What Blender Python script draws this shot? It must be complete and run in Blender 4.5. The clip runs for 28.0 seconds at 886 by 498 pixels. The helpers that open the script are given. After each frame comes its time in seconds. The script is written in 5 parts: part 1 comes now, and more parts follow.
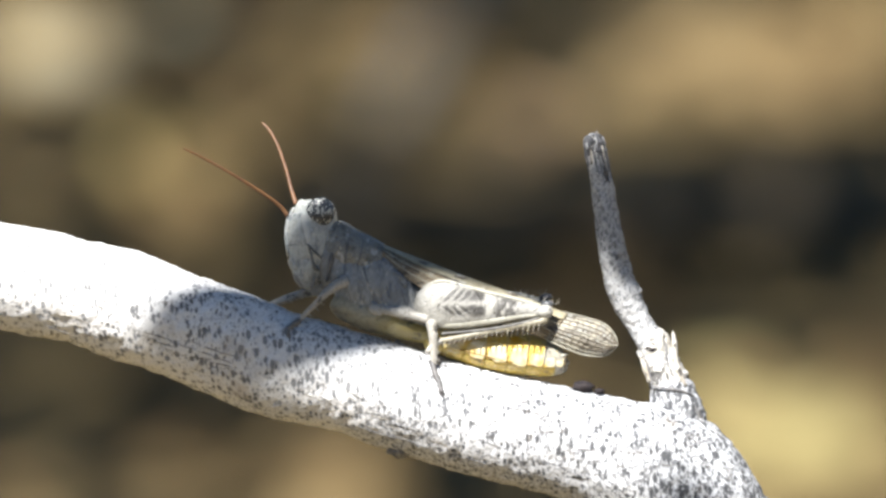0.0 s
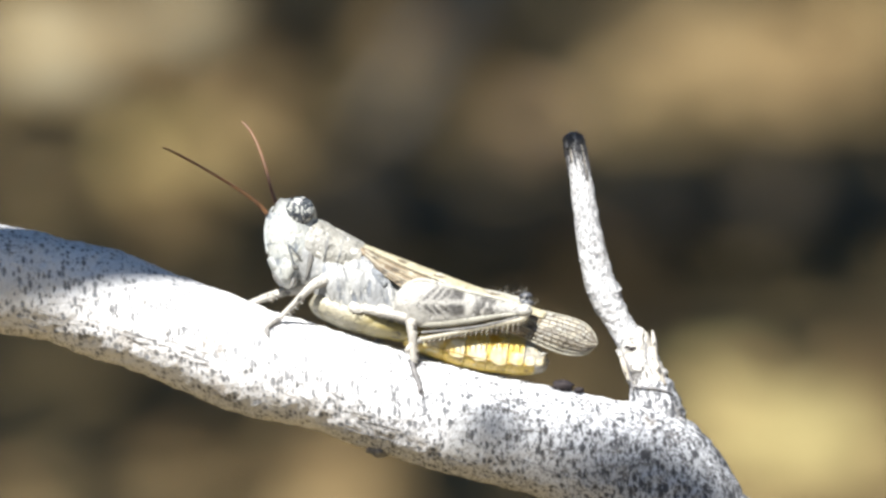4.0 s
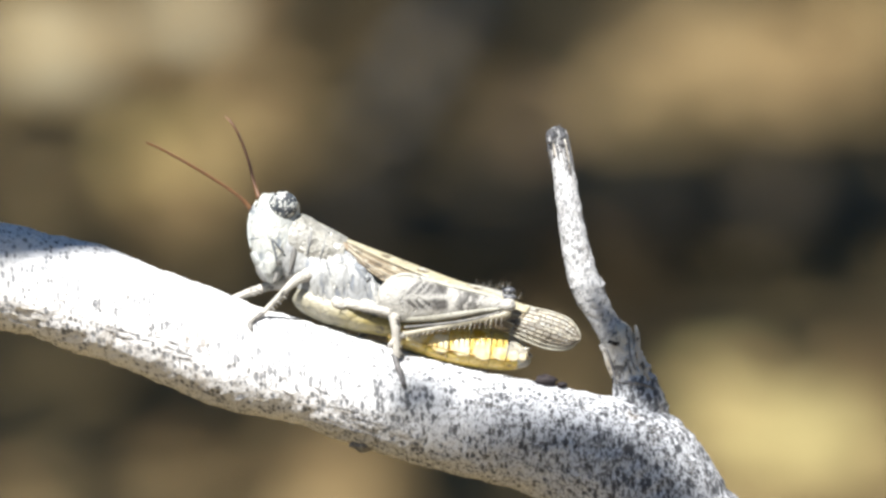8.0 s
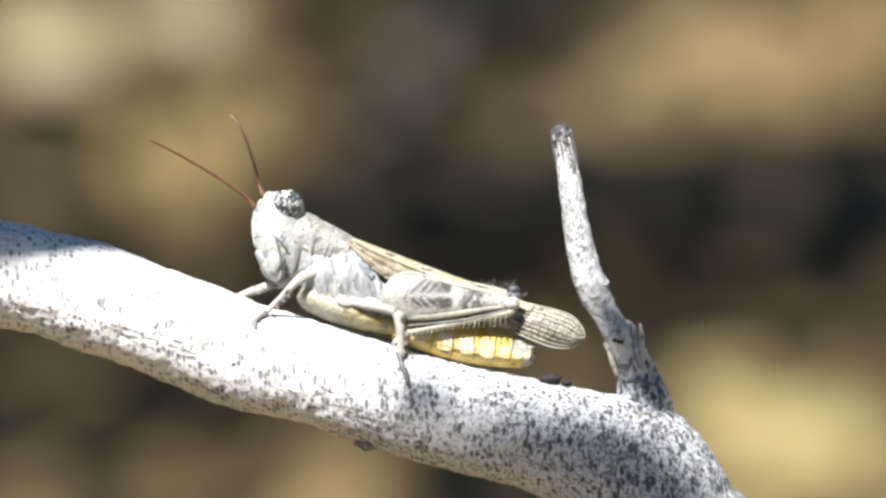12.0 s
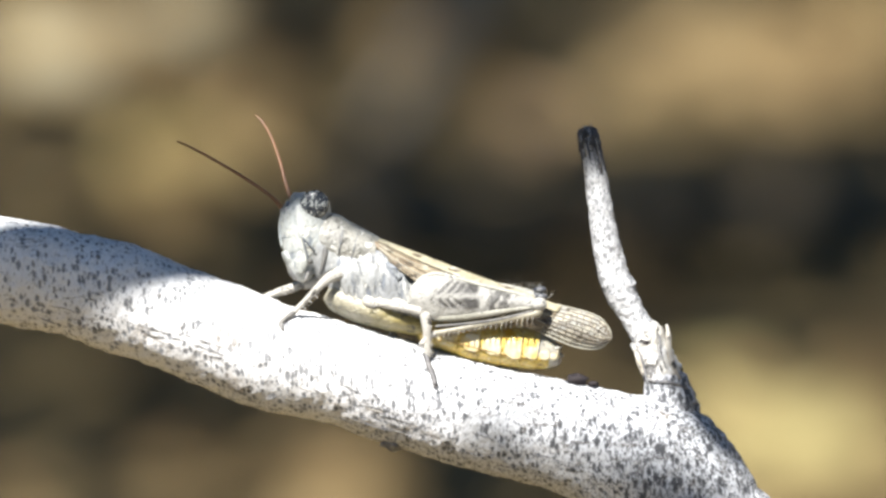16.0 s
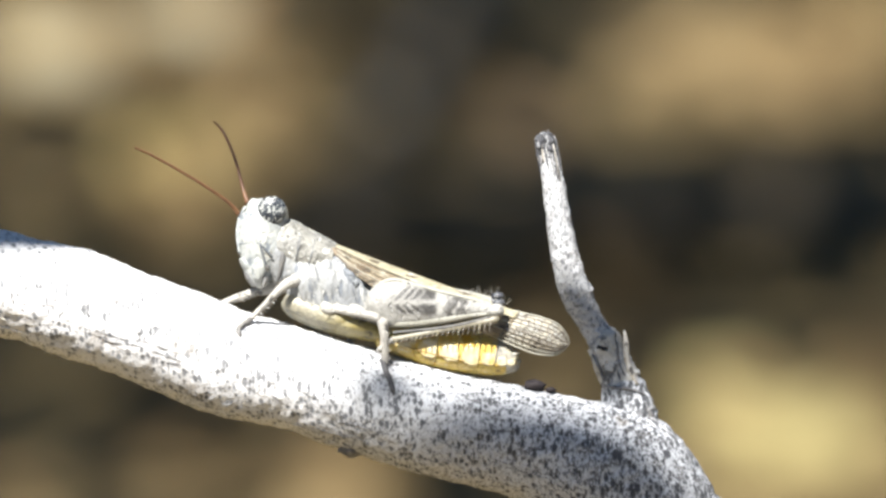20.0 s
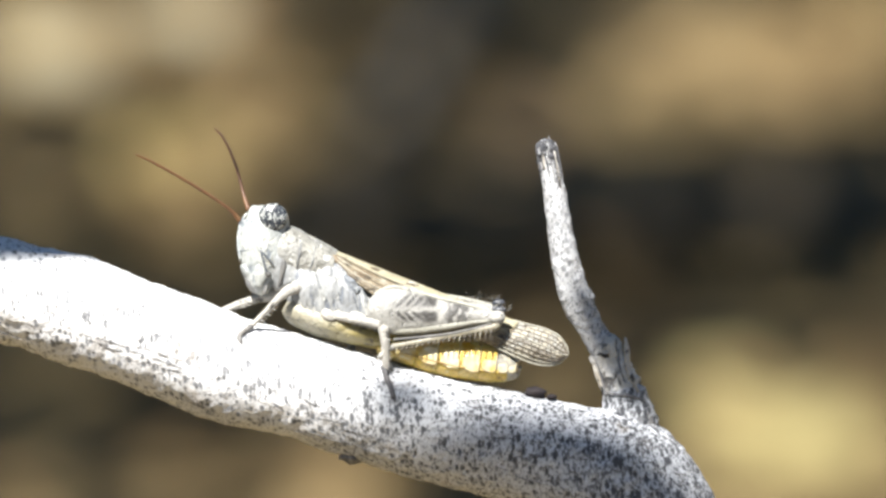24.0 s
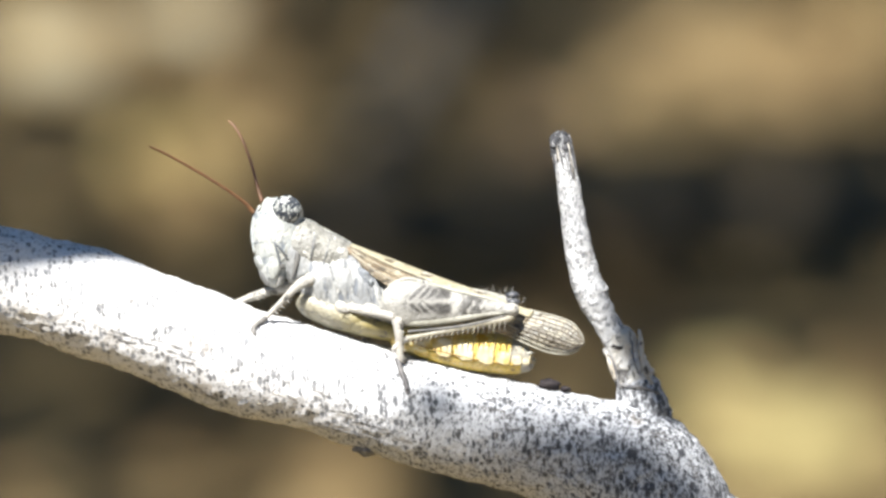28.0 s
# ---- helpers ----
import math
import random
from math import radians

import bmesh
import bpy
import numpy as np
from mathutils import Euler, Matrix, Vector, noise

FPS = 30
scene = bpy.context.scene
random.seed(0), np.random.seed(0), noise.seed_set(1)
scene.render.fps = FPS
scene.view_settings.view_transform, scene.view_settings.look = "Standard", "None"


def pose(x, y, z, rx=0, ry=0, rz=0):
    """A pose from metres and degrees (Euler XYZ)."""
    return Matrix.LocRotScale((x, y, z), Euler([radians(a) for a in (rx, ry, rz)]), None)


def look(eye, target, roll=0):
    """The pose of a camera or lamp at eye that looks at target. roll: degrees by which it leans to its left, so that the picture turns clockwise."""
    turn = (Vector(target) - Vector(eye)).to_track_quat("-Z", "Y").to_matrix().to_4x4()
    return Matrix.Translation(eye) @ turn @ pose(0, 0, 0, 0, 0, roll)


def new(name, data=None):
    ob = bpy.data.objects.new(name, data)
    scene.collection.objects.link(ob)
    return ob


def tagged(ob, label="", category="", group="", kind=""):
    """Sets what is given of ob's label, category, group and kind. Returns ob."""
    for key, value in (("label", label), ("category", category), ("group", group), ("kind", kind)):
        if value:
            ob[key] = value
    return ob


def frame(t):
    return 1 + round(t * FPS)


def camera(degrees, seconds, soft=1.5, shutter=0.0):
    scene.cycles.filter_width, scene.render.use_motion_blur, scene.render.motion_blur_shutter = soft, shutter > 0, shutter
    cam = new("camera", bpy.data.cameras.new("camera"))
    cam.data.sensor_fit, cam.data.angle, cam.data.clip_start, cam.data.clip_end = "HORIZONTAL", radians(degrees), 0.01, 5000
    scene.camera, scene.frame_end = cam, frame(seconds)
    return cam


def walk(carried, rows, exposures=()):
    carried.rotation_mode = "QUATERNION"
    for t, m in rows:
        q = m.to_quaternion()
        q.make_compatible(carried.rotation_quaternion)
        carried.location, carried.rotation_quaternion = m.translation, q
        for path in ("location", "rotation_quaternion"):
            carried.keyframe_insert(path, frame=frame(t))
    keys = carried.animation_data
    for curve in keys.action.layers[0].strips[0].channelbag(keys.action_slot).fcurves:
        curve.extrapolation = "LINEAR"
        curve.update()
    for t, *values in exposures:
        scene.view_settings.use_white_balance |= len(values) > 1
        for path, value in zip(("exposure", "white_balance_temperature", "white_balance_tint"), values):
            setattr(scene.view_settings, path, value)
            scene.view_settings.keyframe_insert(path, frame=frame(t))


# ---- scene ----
# ---------------------------------------------------------------- camera
cam = camera(5.72, 28.0, soft=2.8, shutter=0.9)
cam.data.dof.use_dof = True
cam.data.dof.focus_distance = 0.797
cam.data.dof.aperture_fstop = 27
EYE = pose(0, 0, 0.6, 78, 0, 0)
walk(cam, [(0.0, EYE), (28.0, EYE)])

# ---------------------------------------------------------------- light
TO_SUN = Vector((-0.25, -0.47, 0.85)).normalized()
world = bpy.data.worlds.new("sky")
scene.world = world
world.use_nodes = True
sky = world.node_tree.nodes.new("ShaderNodeTexSky")
sky.sky_type, sky.sun_disc = "NISHITA", False
sky.sun_elevation = math.asin(TO_SUN.z)
sky.sun_rotation = math.atan2(TO_SUN.x, TO_SUN.y)
sky.ozone_density, sky.dust_density = 6.0, 0.1
back = world.node_tree.nodes["Background"]
back.inputs["Strength"].default_value = 0.033
world.node_tree.links.new(sky.outputs[0], back.inputs["Color"])
sun = new("sun", bpy.data.lights.new("sun", "SUN"))
sun.data.energy, sun.data.angle, sun.data.color = 5.0, radians(0.53), (1.0, 0.98, 0.945)
sun.matrix_world = look((0, 0, 0), -TO_SUN)
scene.view_settings.exposure = 1.69

# ---------------------------------------------------------------- materials
def ramp(nt, src, lo, hi):
    n = nt.nodes.new("ShaderNodeMapRange")
    n.interpolation_type = "SMOOTHSTEP"
    n.inputs["From Min"].default_value, n.inputs["From Max"].default_value = lo, hi
    nt.links.new(src, n.inputs["Value"])
    return n.outputs["Result"]


def blend(nt, fac, a, b):
    n = nt.nodes.new("ShaderNodeMix")
    n.data_type = "RGBA"
    for socket, v in ((n.inputs[0], fac), (n.inputs[6], a), (n.inputs[7], b)):
        if isinstance(v, (int, float)):
            socket.default_value = v
        elif isinstance(v, tuple):
            socket.default_value = (*v, 1)
        else:
            nt.links.new(v, socket)
    return n.outputs[2]


def clouds(nt, freq, unit, detail=3.0, rough=0.55, distort=0.0, turn=0.0):
    co = nt.nodes.new("ShaderNodeTexCoord")
    mp = nt.nodes.new("ShaderNodeMapping")
    mp.vector_type = "POINT"
    mp.inputs["Rotation"].default_value = (0, radians(turn), 0)
    mp.inputs["Scale"].default_value = [f * unit for f in freq]
    nt.links.new(co.outputs["Object"], mp.inputs["Vector"])
    n = nt.nodes.new("ShaderNodeTexNoise")
    n.inputs["Scale"].default_value = 1.0
    n.inputs["Detail"].default_value = detail
    n.inputs["Roughness"].default_value = rough
    n.inputs["Distortion"].default_value = distort
    nt.links.new(mp.outputs["Vector"], n.inputs["Vector"])
    return n.outputs["Fac"]


def math_node(nt, op, a, b=0.0):
    n = nt.nodes.new("ShaderNodeMath")
    n.operation = op
    for socket, v in zip(n.inputs, (a, b)):
        if isinstance(v, (int, float)):
            socket.default_value = v
        else:
            nt.links.new(v, socket)
    return n.outputs[0]


def material(name, low, high, grain=(0.6, 0.6, 0.6), rough=0.6, bump=0.3, layers=(), unit=1000.0,
             sheen=0.0, island=0.0, through_light=0.0, turn=0.0, relief=0.06, gloss=0.5, grit=0.35):
    """A surface of two colours at a large scale with fine grain, and layers of (colour, freq, from, to, detail, turn) over it."""
    m = bpy.data.materials.new(name)
    m.use_nodes = True
    nt = m.node_tree
    bsdf = nt.nodes["Principled BSDF"]
    big = ramp(nt, clouds(nt, grain, unit, 4.0, turn=turn), 0.3, 0.7)
    colour = blend(nt, big, low, high)
    fine = clouds(nt, [g * 7 for g in grain], unit, 3.0, 0.6, turn=turn)
    colour = blend(nt, math_node(nt, "MULTIPLY", ramp(nt, fine, 0.35, 0.75), grit), colour, tuple(c * 0.45 for c in low))
    height = math_node(nt, "ADD", math_node(nt, "MULTIPLY", big, 0.5), math_node(nt, "MULTIPLY", fine, 0.6))
    for tint, freq, lo, hi, detail, lean in layers:
        spots = ramp(nt, clouds(nt, freq, unit, detail, turn=lean), lo, hi)
        colour = blend(nt, spots, colour, tint)
        height = math_node(nt, "SUBTRACT", height, math_node(nt, "MULTIPLY", spots, 0.5))
    if island:
        geo = nt.nodes.new("ShaderNodeNewGeometry")
        hsv = nt.nodes.new("ShaderNodeHueSaturation")
        nt.links.new(colour, hsv.inputs["Color"])
        nt.links.new(ramp_free(nt, geo.outputs["Random Per Island"], 1 - island, 1 + island), hsv.inputs["Value"])
        colour = hsv.outputs["Color"]
    nt.links.new(colour, bsdf.inputs["Base Color"])
    bsdf.inputs["Roughness"].default_value = rough
    bsdf.inputs["Specular IOR Level"].default_value = gloss
    bsdf.inputs["Sheen Weight"].default_value = sheen
    if through_light:
        bsdf.inputs["Subsurface Weight"].default_value = through_light
        bsdf.inputs["Subsurface Radius"].default_value = (0.0006, 0.0004, 0.0002)
        bsdf.inputs["Subsurface Scale"].default_value = 1.0
    if bump:
        b = nt.nodes.new("ShaderNodeBump")
        b.inputs["Strength"].default_value = bump
        b.inputs["Distance"].default_value = relief / unit * 2
        nt.links.new(height, b.inputs["Height"])
        nt.links.new(b.outputs["Normal"], bsdf.inputs["Normal"])
    return m


def ramp_free(nt, src, lo, hi):
    n = nt.nodes.new("ShaderNodeMapRange")
    n.inputs["To Min"].default_value, n.inputs["To Max"].default_value = lo, hi
    nt.links.new(src, n.inputs["Value"])
    return n.outputs["Result"]


def dots_of(nt, freq, unit, keep, size, soft, wobble, turn=0.0):
    """Scattered dots of uneven size: 1 inside them."""
    co = nt.nodes.new("ShaderNodeTexCoord")
    mp = nt.nodes.new("ShaderNodeMapping")
    mp.inputs["Rotation"].default_value = (0, radians(turn), 0)
    mp.inputs["Scale"].default_value = [f * unit for f in freq]
    nt.links.new(co.outputs["Object"], mp.inputs["Vector"])
    v = nt.nodes.new("ShaderNodeTexVoronoi")
    v.inputs["Scale"].default_value = 1.0
    nt.links.new(mp.outputs["Vector"], v.inputs["Vector"])
    rgb = nt.nodes.new("ShaderNodeSeparateColor")
    nt.links.new(v.outputs["Color"], rgb.inputs[0])
    r = math_node(nt, "MULTIPLY", math_node(nt, "SUBTRACT", rgb.outputs[0], keep), size)
    d = math_node(nt, "ADD", v.outputs["Distance"], math_node(nt, "MULTIPLY", math_node(nt, "SUBTRACT", clouds(nt, [f * 3 for f in freq], unit, 3.0), 0.5), wobble))
    return ramp(nt, math_node(nt, "SUBTRACT", r, d), -soft, soft)


def bark_material(name, few=0.0, tone=1.0, ages=1.0, fine=1.0):
    """White powdery bark that turns grey, with a painted shade-blue cast, and more pitted towards the stem (+x), with
    dark upright lenticels and fine cracks along the limb.
    """
    m = bpy.data.materials.new(name)
    m.use_nodes = True
    nt = m.node_tree
    bsdf = nt.nodes["Principled BSDF"]
    u = 1000.0
    co = nt.nodes.new("ShaderNodeTexCoord")
    xyz = nt.nodes.new("ShaderNodeSeparateXYZ")
    nt.links.new(co.outputs["Object"], xyz.inputs[0])
    age = ramp(nt, math_node(nt, "ADD", xyz.outputs["X"], math_node(nt, "MULTIPLY", clouds(nt, (0.1, 0.1, 0.1), u, 3.0), 0.012)), -0.018, 0.015)
    old = math_node(nt, "MULTIPLY", ramp(nt, math_node(nt, "ADD", xyz.outputs["X"], math_node(nt, "MULTIPLY", clouds(nt, (0.25, 0.25, 0.25), u, 3.0), 0.008)), 0.014, 0.026), ages)
    age = math_node(nt, "MULTIPLY", age, ages)
    broad = ramp(nt, clouds(nt, (0.09, 0.09, 0.12), u, 3.0), 0.3, 0.7)
    colour = blend(nt, broad, (0.78 * tone, 0.77 * tone, 0.76 * tone), (0.66 * tone, 0.655 * tone, 0.65 * tone))
    # older bark is greyer; the blue in this grey paints sky-lit partial shade
    colour = blend(nt, math_node(nt, "MULTIPLY", age, 0.75), colour, (0.57 * tone, 0.585 * tone, 0.615 * tone))
    mottle = ramp(nt, clouds(nt, (3.6, 3.6, 1.9), u, 5.0, 0.7, turn=14), 0.42, 0.64)
    colour = blend(nt, math_node(nt, "MULTIPLY", mottle, math_node(nt, "ADD", math_node(nt, "ADD", math_node(nt, "MULTIPLY", age, 0.38), math_node(nt, "MULTIPLY", old, 0.06)), 0.15)), colour, (0.22 * tone, 0.218 * tone, 0.215 * tone))
    # lenticels: more of them in some stretches
    patchy = math_node(nt, "MULTIPLY", math_node(nt, "SUBTRACT", clouds(nt, (0.16, 0.16, 0.2), u, 2.0), 0.5), 0.22)
    more = math_node(nt, "ADD", math_node(nt, "ADD", patchy, math_node(nt, "MULTIPLY", age, 0.065)), math_node(nt, "MULTIPLY", old, 0.04))
    keep = math_node(nt, "SUBTRACT", 0.42 + few, math_node(nt, "MULTIPLY", more, 3.1))
    pits = dots_of(nt, (2.05 * fine, 2.05 * fine, 0.92 * fine), u, math_node(nt, "SUBTRACT", keep, math_node(nt, "SUBTRACT", 0.25, math_node(nt, "MULTIPLY", age, 0.20))), 0.66, 0.12, 1.3, 12)
    small = dots_of(nt, (4.2 * fine, 4.2 * fine, 2.2 * fine), u, math_node(nt, "SUBTRACT", keep, math_node(nt, "ADD", math_node(nt, "MULTIPLY", age, 0.08), 0.05)), 0.72, 0.12, 1.0, 10)
    dusty = ramp(nt, clouds(nt, (0.3, 0.3, 0.3), u, 2.0), 0.44, 0.60)
    tint = blend(nt, math_node(nt, "MAXIMUM", age, math_node(nt, "MULTIPLY", dusty, 0.65)), (0.185, 0.19, 0.20), (0.035, 0.037, 0.042))
    colour = blend(nt, math_node(nt, "MULTIPLY", pits, 0.9), colour, tint)
    colour = blend(nt, math_node(nt, "MULTIPLY", small, 0.75), colour, blend(nt, age, (0.30, 0.30, 0.305), (0.065, 0.065, 0.07)))
    # cracks that run along the limb
    line = math_node(nt, "ABSOLUTE", math_node(nt, "SUBTRACT", clouds(nt, (0.07, 0.5, 0.95), u, 4.0, 0.6, turn=17), 0.5))
    where = ramp(nt, clouds(nt, (0.22, 0.3, 0.3), u, 2.0), 0.53, 0.62)
    crack = math_node(nt, "MULTIPLY", math_node(nt, "SUBTRACT", 1.0, ramp(nt, line, 0.002, 0.014)), where)
    colour = blend(nt, math_node(nt, "MULTIPLY", crack, 0.85), colour, (0.09, 0.075, 0.06))
    stain = ramp(nt, clouds(nt, (0.35, 0.35, 0.3), u, 4.0, 0.6), 0.6, 0.75)
    colour = blend(nt, math_node(nt, "MULTIPLY", stain, 0.35), colour, (0.36, 0.30, 0.23))
    nt.links.new(colour, bsdf.inputs["Base Color"])
    bsdf.inputs["Roughness"].default_value = 0.75
    bsdf.inputs["Specular IOR Level"].default_value = 0.3
    h = math_node(nt, "SUBTRACT", math_node(nt, "MULTIPLY", clouds(nt, (2.2, 2.2, 2.2), u, 5.0, 0.65), 0.8), math_node(nt, "MULTIPLY", pits, 0.6))
    h = math_node(nt, "SUBTRACT", h, crack)
    b = nt.nodes.new("ShaderNodeBump")
    b.inputs["Strength"].default_value = 0.55
    b.inputs["Distance"].default_value = 0.0004
    nt.links.new(h, b.inputs["Height"])
    nt.links.new(b.outputs["Normal"], bsdf.inputs["Normal"])
    return m


WHITE_BARK = bark_material("white_bark", -0.03, 0.95, 1.0, 1.12)
COLLAR_BARK = bark_material("collar_bark", -0.14, 0.88, 1.0)
TWIG_BARK = bark_material("twig_bark", -0.16, 0.70, 0.3, 2.6)
DEAD_WOOD = material("grey_dead_wood", (0.090, 0.090, 0.099), (0.270, 0.261, 0.252), (1.6, 1.6, 0.5), 0.85, 0.8)
TIP_WOOD = material("split_tip_wood", (0.105, 0.105, 0.112), (0.045, 0.046, 0.052), (1.6, 1.6, 0.7), 0.85, 1.0, [((0.34, 0.34, 0.34), (2.0, 2.0, 0.8), 0.56, 0.63, 4, 0), ((0.02, 0.02, 0.022), (2.2, 2.2, 0.8), 0.6, 0.66, 4, 0)], relief=0.2)
TWIG_BASE = material("split_twig_bark", (0.66, 0.65, 0.63), (0.50, 0.47, 0.41), (0.5, 0.5, 0.35), 0.8, 1.0, [((0.13, 0.125, 0.12), (1.1, 1.1, 0.6), 0.56, 0.63, 5, -18), ((0.72, 0.71, 0.69), (1.2, 1.2, 0.8), 0.58, 0.66, 4, -18), ((0.035, 0.033, 0.033), (1.5, 1.5, 0.7), 0.60, 0.66, 4, -18)], relief=0.2)
FLAKE = material("bark_flake", (0.50, 0.47, 0.42), (0.30, 0.26, 0.20), (1.2, 1.2, 0.8), 0.8, 0.7, [((0.06, 0.055, 0.05), (1.8, 1.8, 1.2), 0.55, 0.63, 4, 0)])
BUD = material("dark_bud", (0.012, 0.010, 0.012), (0.035, 0.028, 0.028), (1, 1, 1), 0.7, 0.7, gloss=0.2)

FACE = material("pale_face", (0.385, 0.390, 0.360), (0.300, 0.322, 0.322), (0.5, 0.5, 0.3), 0.40, 0.6, [((0.150, 0.168, 0.185), (0.9, 0.9, 0.55), 0.56, 0.66, 4, 20), ((0.404, 0.397, 0.355), (1.2, 1.2, 0.9), 0.56, 0.68, 3, 15), ((0.090, 0.094, 0.096), (2.6, 2.6, 1.8), 0.66, 0.72, 4, 25)], relief=0.09, grit=0.75)
FACE_STRIPE = material("whitish_face_stripe", (0.46, 0.46, 0.43), (0.36, 0.37, 0.36), (0.8, 0.8, 0.8), 0.4, 0.4)
FACE_SEAM = material("face_seam", (0.074, 0.084, 0.096), (0.114, 0.122, 0.129), (1, 1, 1), 0.5, 0.2)
MOUTH = material("mouthpart", (0.214, 0.204, 0.190), (0.170, 0.169, 0.170), (1, 1, 1), 0.45, 0.3, through_light=0.15)
EYE_SHELL = material("mottled_eye", (0.014, 0.016, 0.022), (0.055, 0.062, 0.070), (1.6, 1.6, 1.6), 0.25, 0.2, [((0.300, 0.305, 0.285), (3.5, 3.5, 2.4), 0.505, 0.56, 4, 30), ((0.020, 0.024, 0.030), (5.6, 5.6, 4.4), 0.53, 0.59, 3, 0)])
ANTENNA = material("antenna_brown", (0.105, 0.046, 0.019), (0.155, 0.074, 0.031), (1, 1, 1), 0.45, 0.2, through_light=0.2)
PRONOTUM = material("pronotum_cuticle", (0.261, 0.252, 0.217), (0.186, 0.183, 0.167), (0.7, 0.7, 0.7), 0.5, 0.8, [((0.112, 0.109, 0.092), (1.2, 1.2, 0.9), 0.56, 0.68, 5, 20), ((0.388, 0.381, 0.348), (1.3, 1.3, 1.1), 0.55, 0.66, 4, 15), ((0.060, 0.058, 0.052), (3.0, 3.0, 2.4), 0.64, 0.71, 4, 25)], relief=0.11, grit=0.75)
PLEURON = material("thorax_side", (0.292, 0.293, 0.278), (0.198, 0.204, 0.209), (0.5, 0.5, 0.3), 0.42, 0.7, [((0.119, 0.130, 0.146), (1.5, 1.5, 0.28), 0.54, 0.64, 4, 24), ((0.380, 0.373, 0.340), (1.9, 1.9, 0.5), 0.58, 0.66, 3, 24), ((0.070, 0.070, 0.070), (2.6, 2.6, 1.6), 0.68, 0.74, 3, 25)], relief=0.1, grit=0.75)
PLEURON_GREY = material("grey_thorax_plate", (0.161, 0.175, 0.191), (0.108, 0.119, 0.132), (0.7, 0.7, 0.4), 0.45, 0.8, [((0.269, 0.280, 0.279), (1.3, 1.3, 0.6), 0.56, 0.66, 4, -25), ((0.040, 0.043, 0.048), (2.2, 2.2, 1.4), 0.64, 0.71, 3, 25)], relief=0.12, grit=0.75)
SEAM = material("dark_seam", (0.075, 0.072, 0.07), (0.15, 0.145, 0.13), (1, 1, 1), 0.6, 0.2)
STERNUM = material("yellow_sternum", (0.215, 0.175, 0.055), (0.265, 0.215, 0.075), (0.5, 0.6, 0.6), 0.42, 0.6, [((0.049, 0.040, 0.020), (0.9, 0.9, 0.9), 0.58, 0.66, 4, 0), ((0.350, 0.305, 0.137), (1.4, 1.4, 1.4), 0.62, 0.7, 3, 0)], relief=0.1)
STERNUM_PALE = material("pale_sternum", (0.330, 0.305, 0.225), (0.260, 0.240, 0.175), (0.4, 0.6, 0.6), 0.42, 0.7, [((0.109, 0.109, 0.101), (0.9, 0.9, 1.1), 0.57, 0.66, 4, 15), ((0.312, 0.296, 0.218), (1.3, 1.3, 1.3), 0.6, 0.68, 3, 0)], relief=0.1, grit=0.75)
TEGMEN_TOP = material("cream_wing_edge", (0.405, 0.372, 0.262), (0.300, 0.262, 0.170), (0.4, 0.6, 1.4), 0.5, 0.5, [((0.101, 0.082, 0.055), (0.9, 1.0, 2.2), 0.55, 0.63, 3, 22), ((0.390, 0.367, 0.304), (1.0, 1.2, 2.4), 0.6, 0.68, 3, 22)], turn=22, grit=0.75)
TEGMEN_SIDE = material("brown_wing_field", (0.160, 0.116, 0.072), (0.295, 0.250, 0.165), (0.25, 0.8, 1.2), 0.5, 0.5, [((0.047, 0.036, 0.023), (0.5, 1.2, 1.6), 0.57, 0.65, 3, 22), ((0.328, 0.304, 0.234), (0.8, 1.2, 2.0), 0.60, 0.68, 3, 22)], turn=22, grit=0.75)
MEMBRANE = material("wing_membrane", (0.400, 0.375, 0.310), (0.300, 0.272, 0.215), (0.8, 0.8, 1.2), 0.3, 0.3, [((0.077, 0.068, 0.056), (0.62, 0.62, 1.9), 0.52, 0.59, 2, 10), ((0.423, 0.410, 0.360), (0.9, 0.9, 2.0), 0.57, 0.64, 2, 10)])
VEIN = material("pale_vein", (0.378, 0.361, 0.292), (0.275, 0.258, 0.206), (1, 1, 1), 0.45, 0.2)
PALE_CELL = material("whitish_wing_cell", (0.306, 0.300, 0.270), (0.233, 0.221, 0.190), (1.5, 1.5, 1.5), 0.3, 0.2)
DARK_CELL = material("smoky_wing_cell", (0.160, 0.147, 0.125), (0.272, 0.248, 0.208), (1.5, 1.5, 1.5), 0.3, 0.2)
VEIN_DARK = material("dark_vein", (0.085, 0.068, 0.048), (0.153, 0.128, 0.093), (1, 1, 1), 0.5, 0.2)
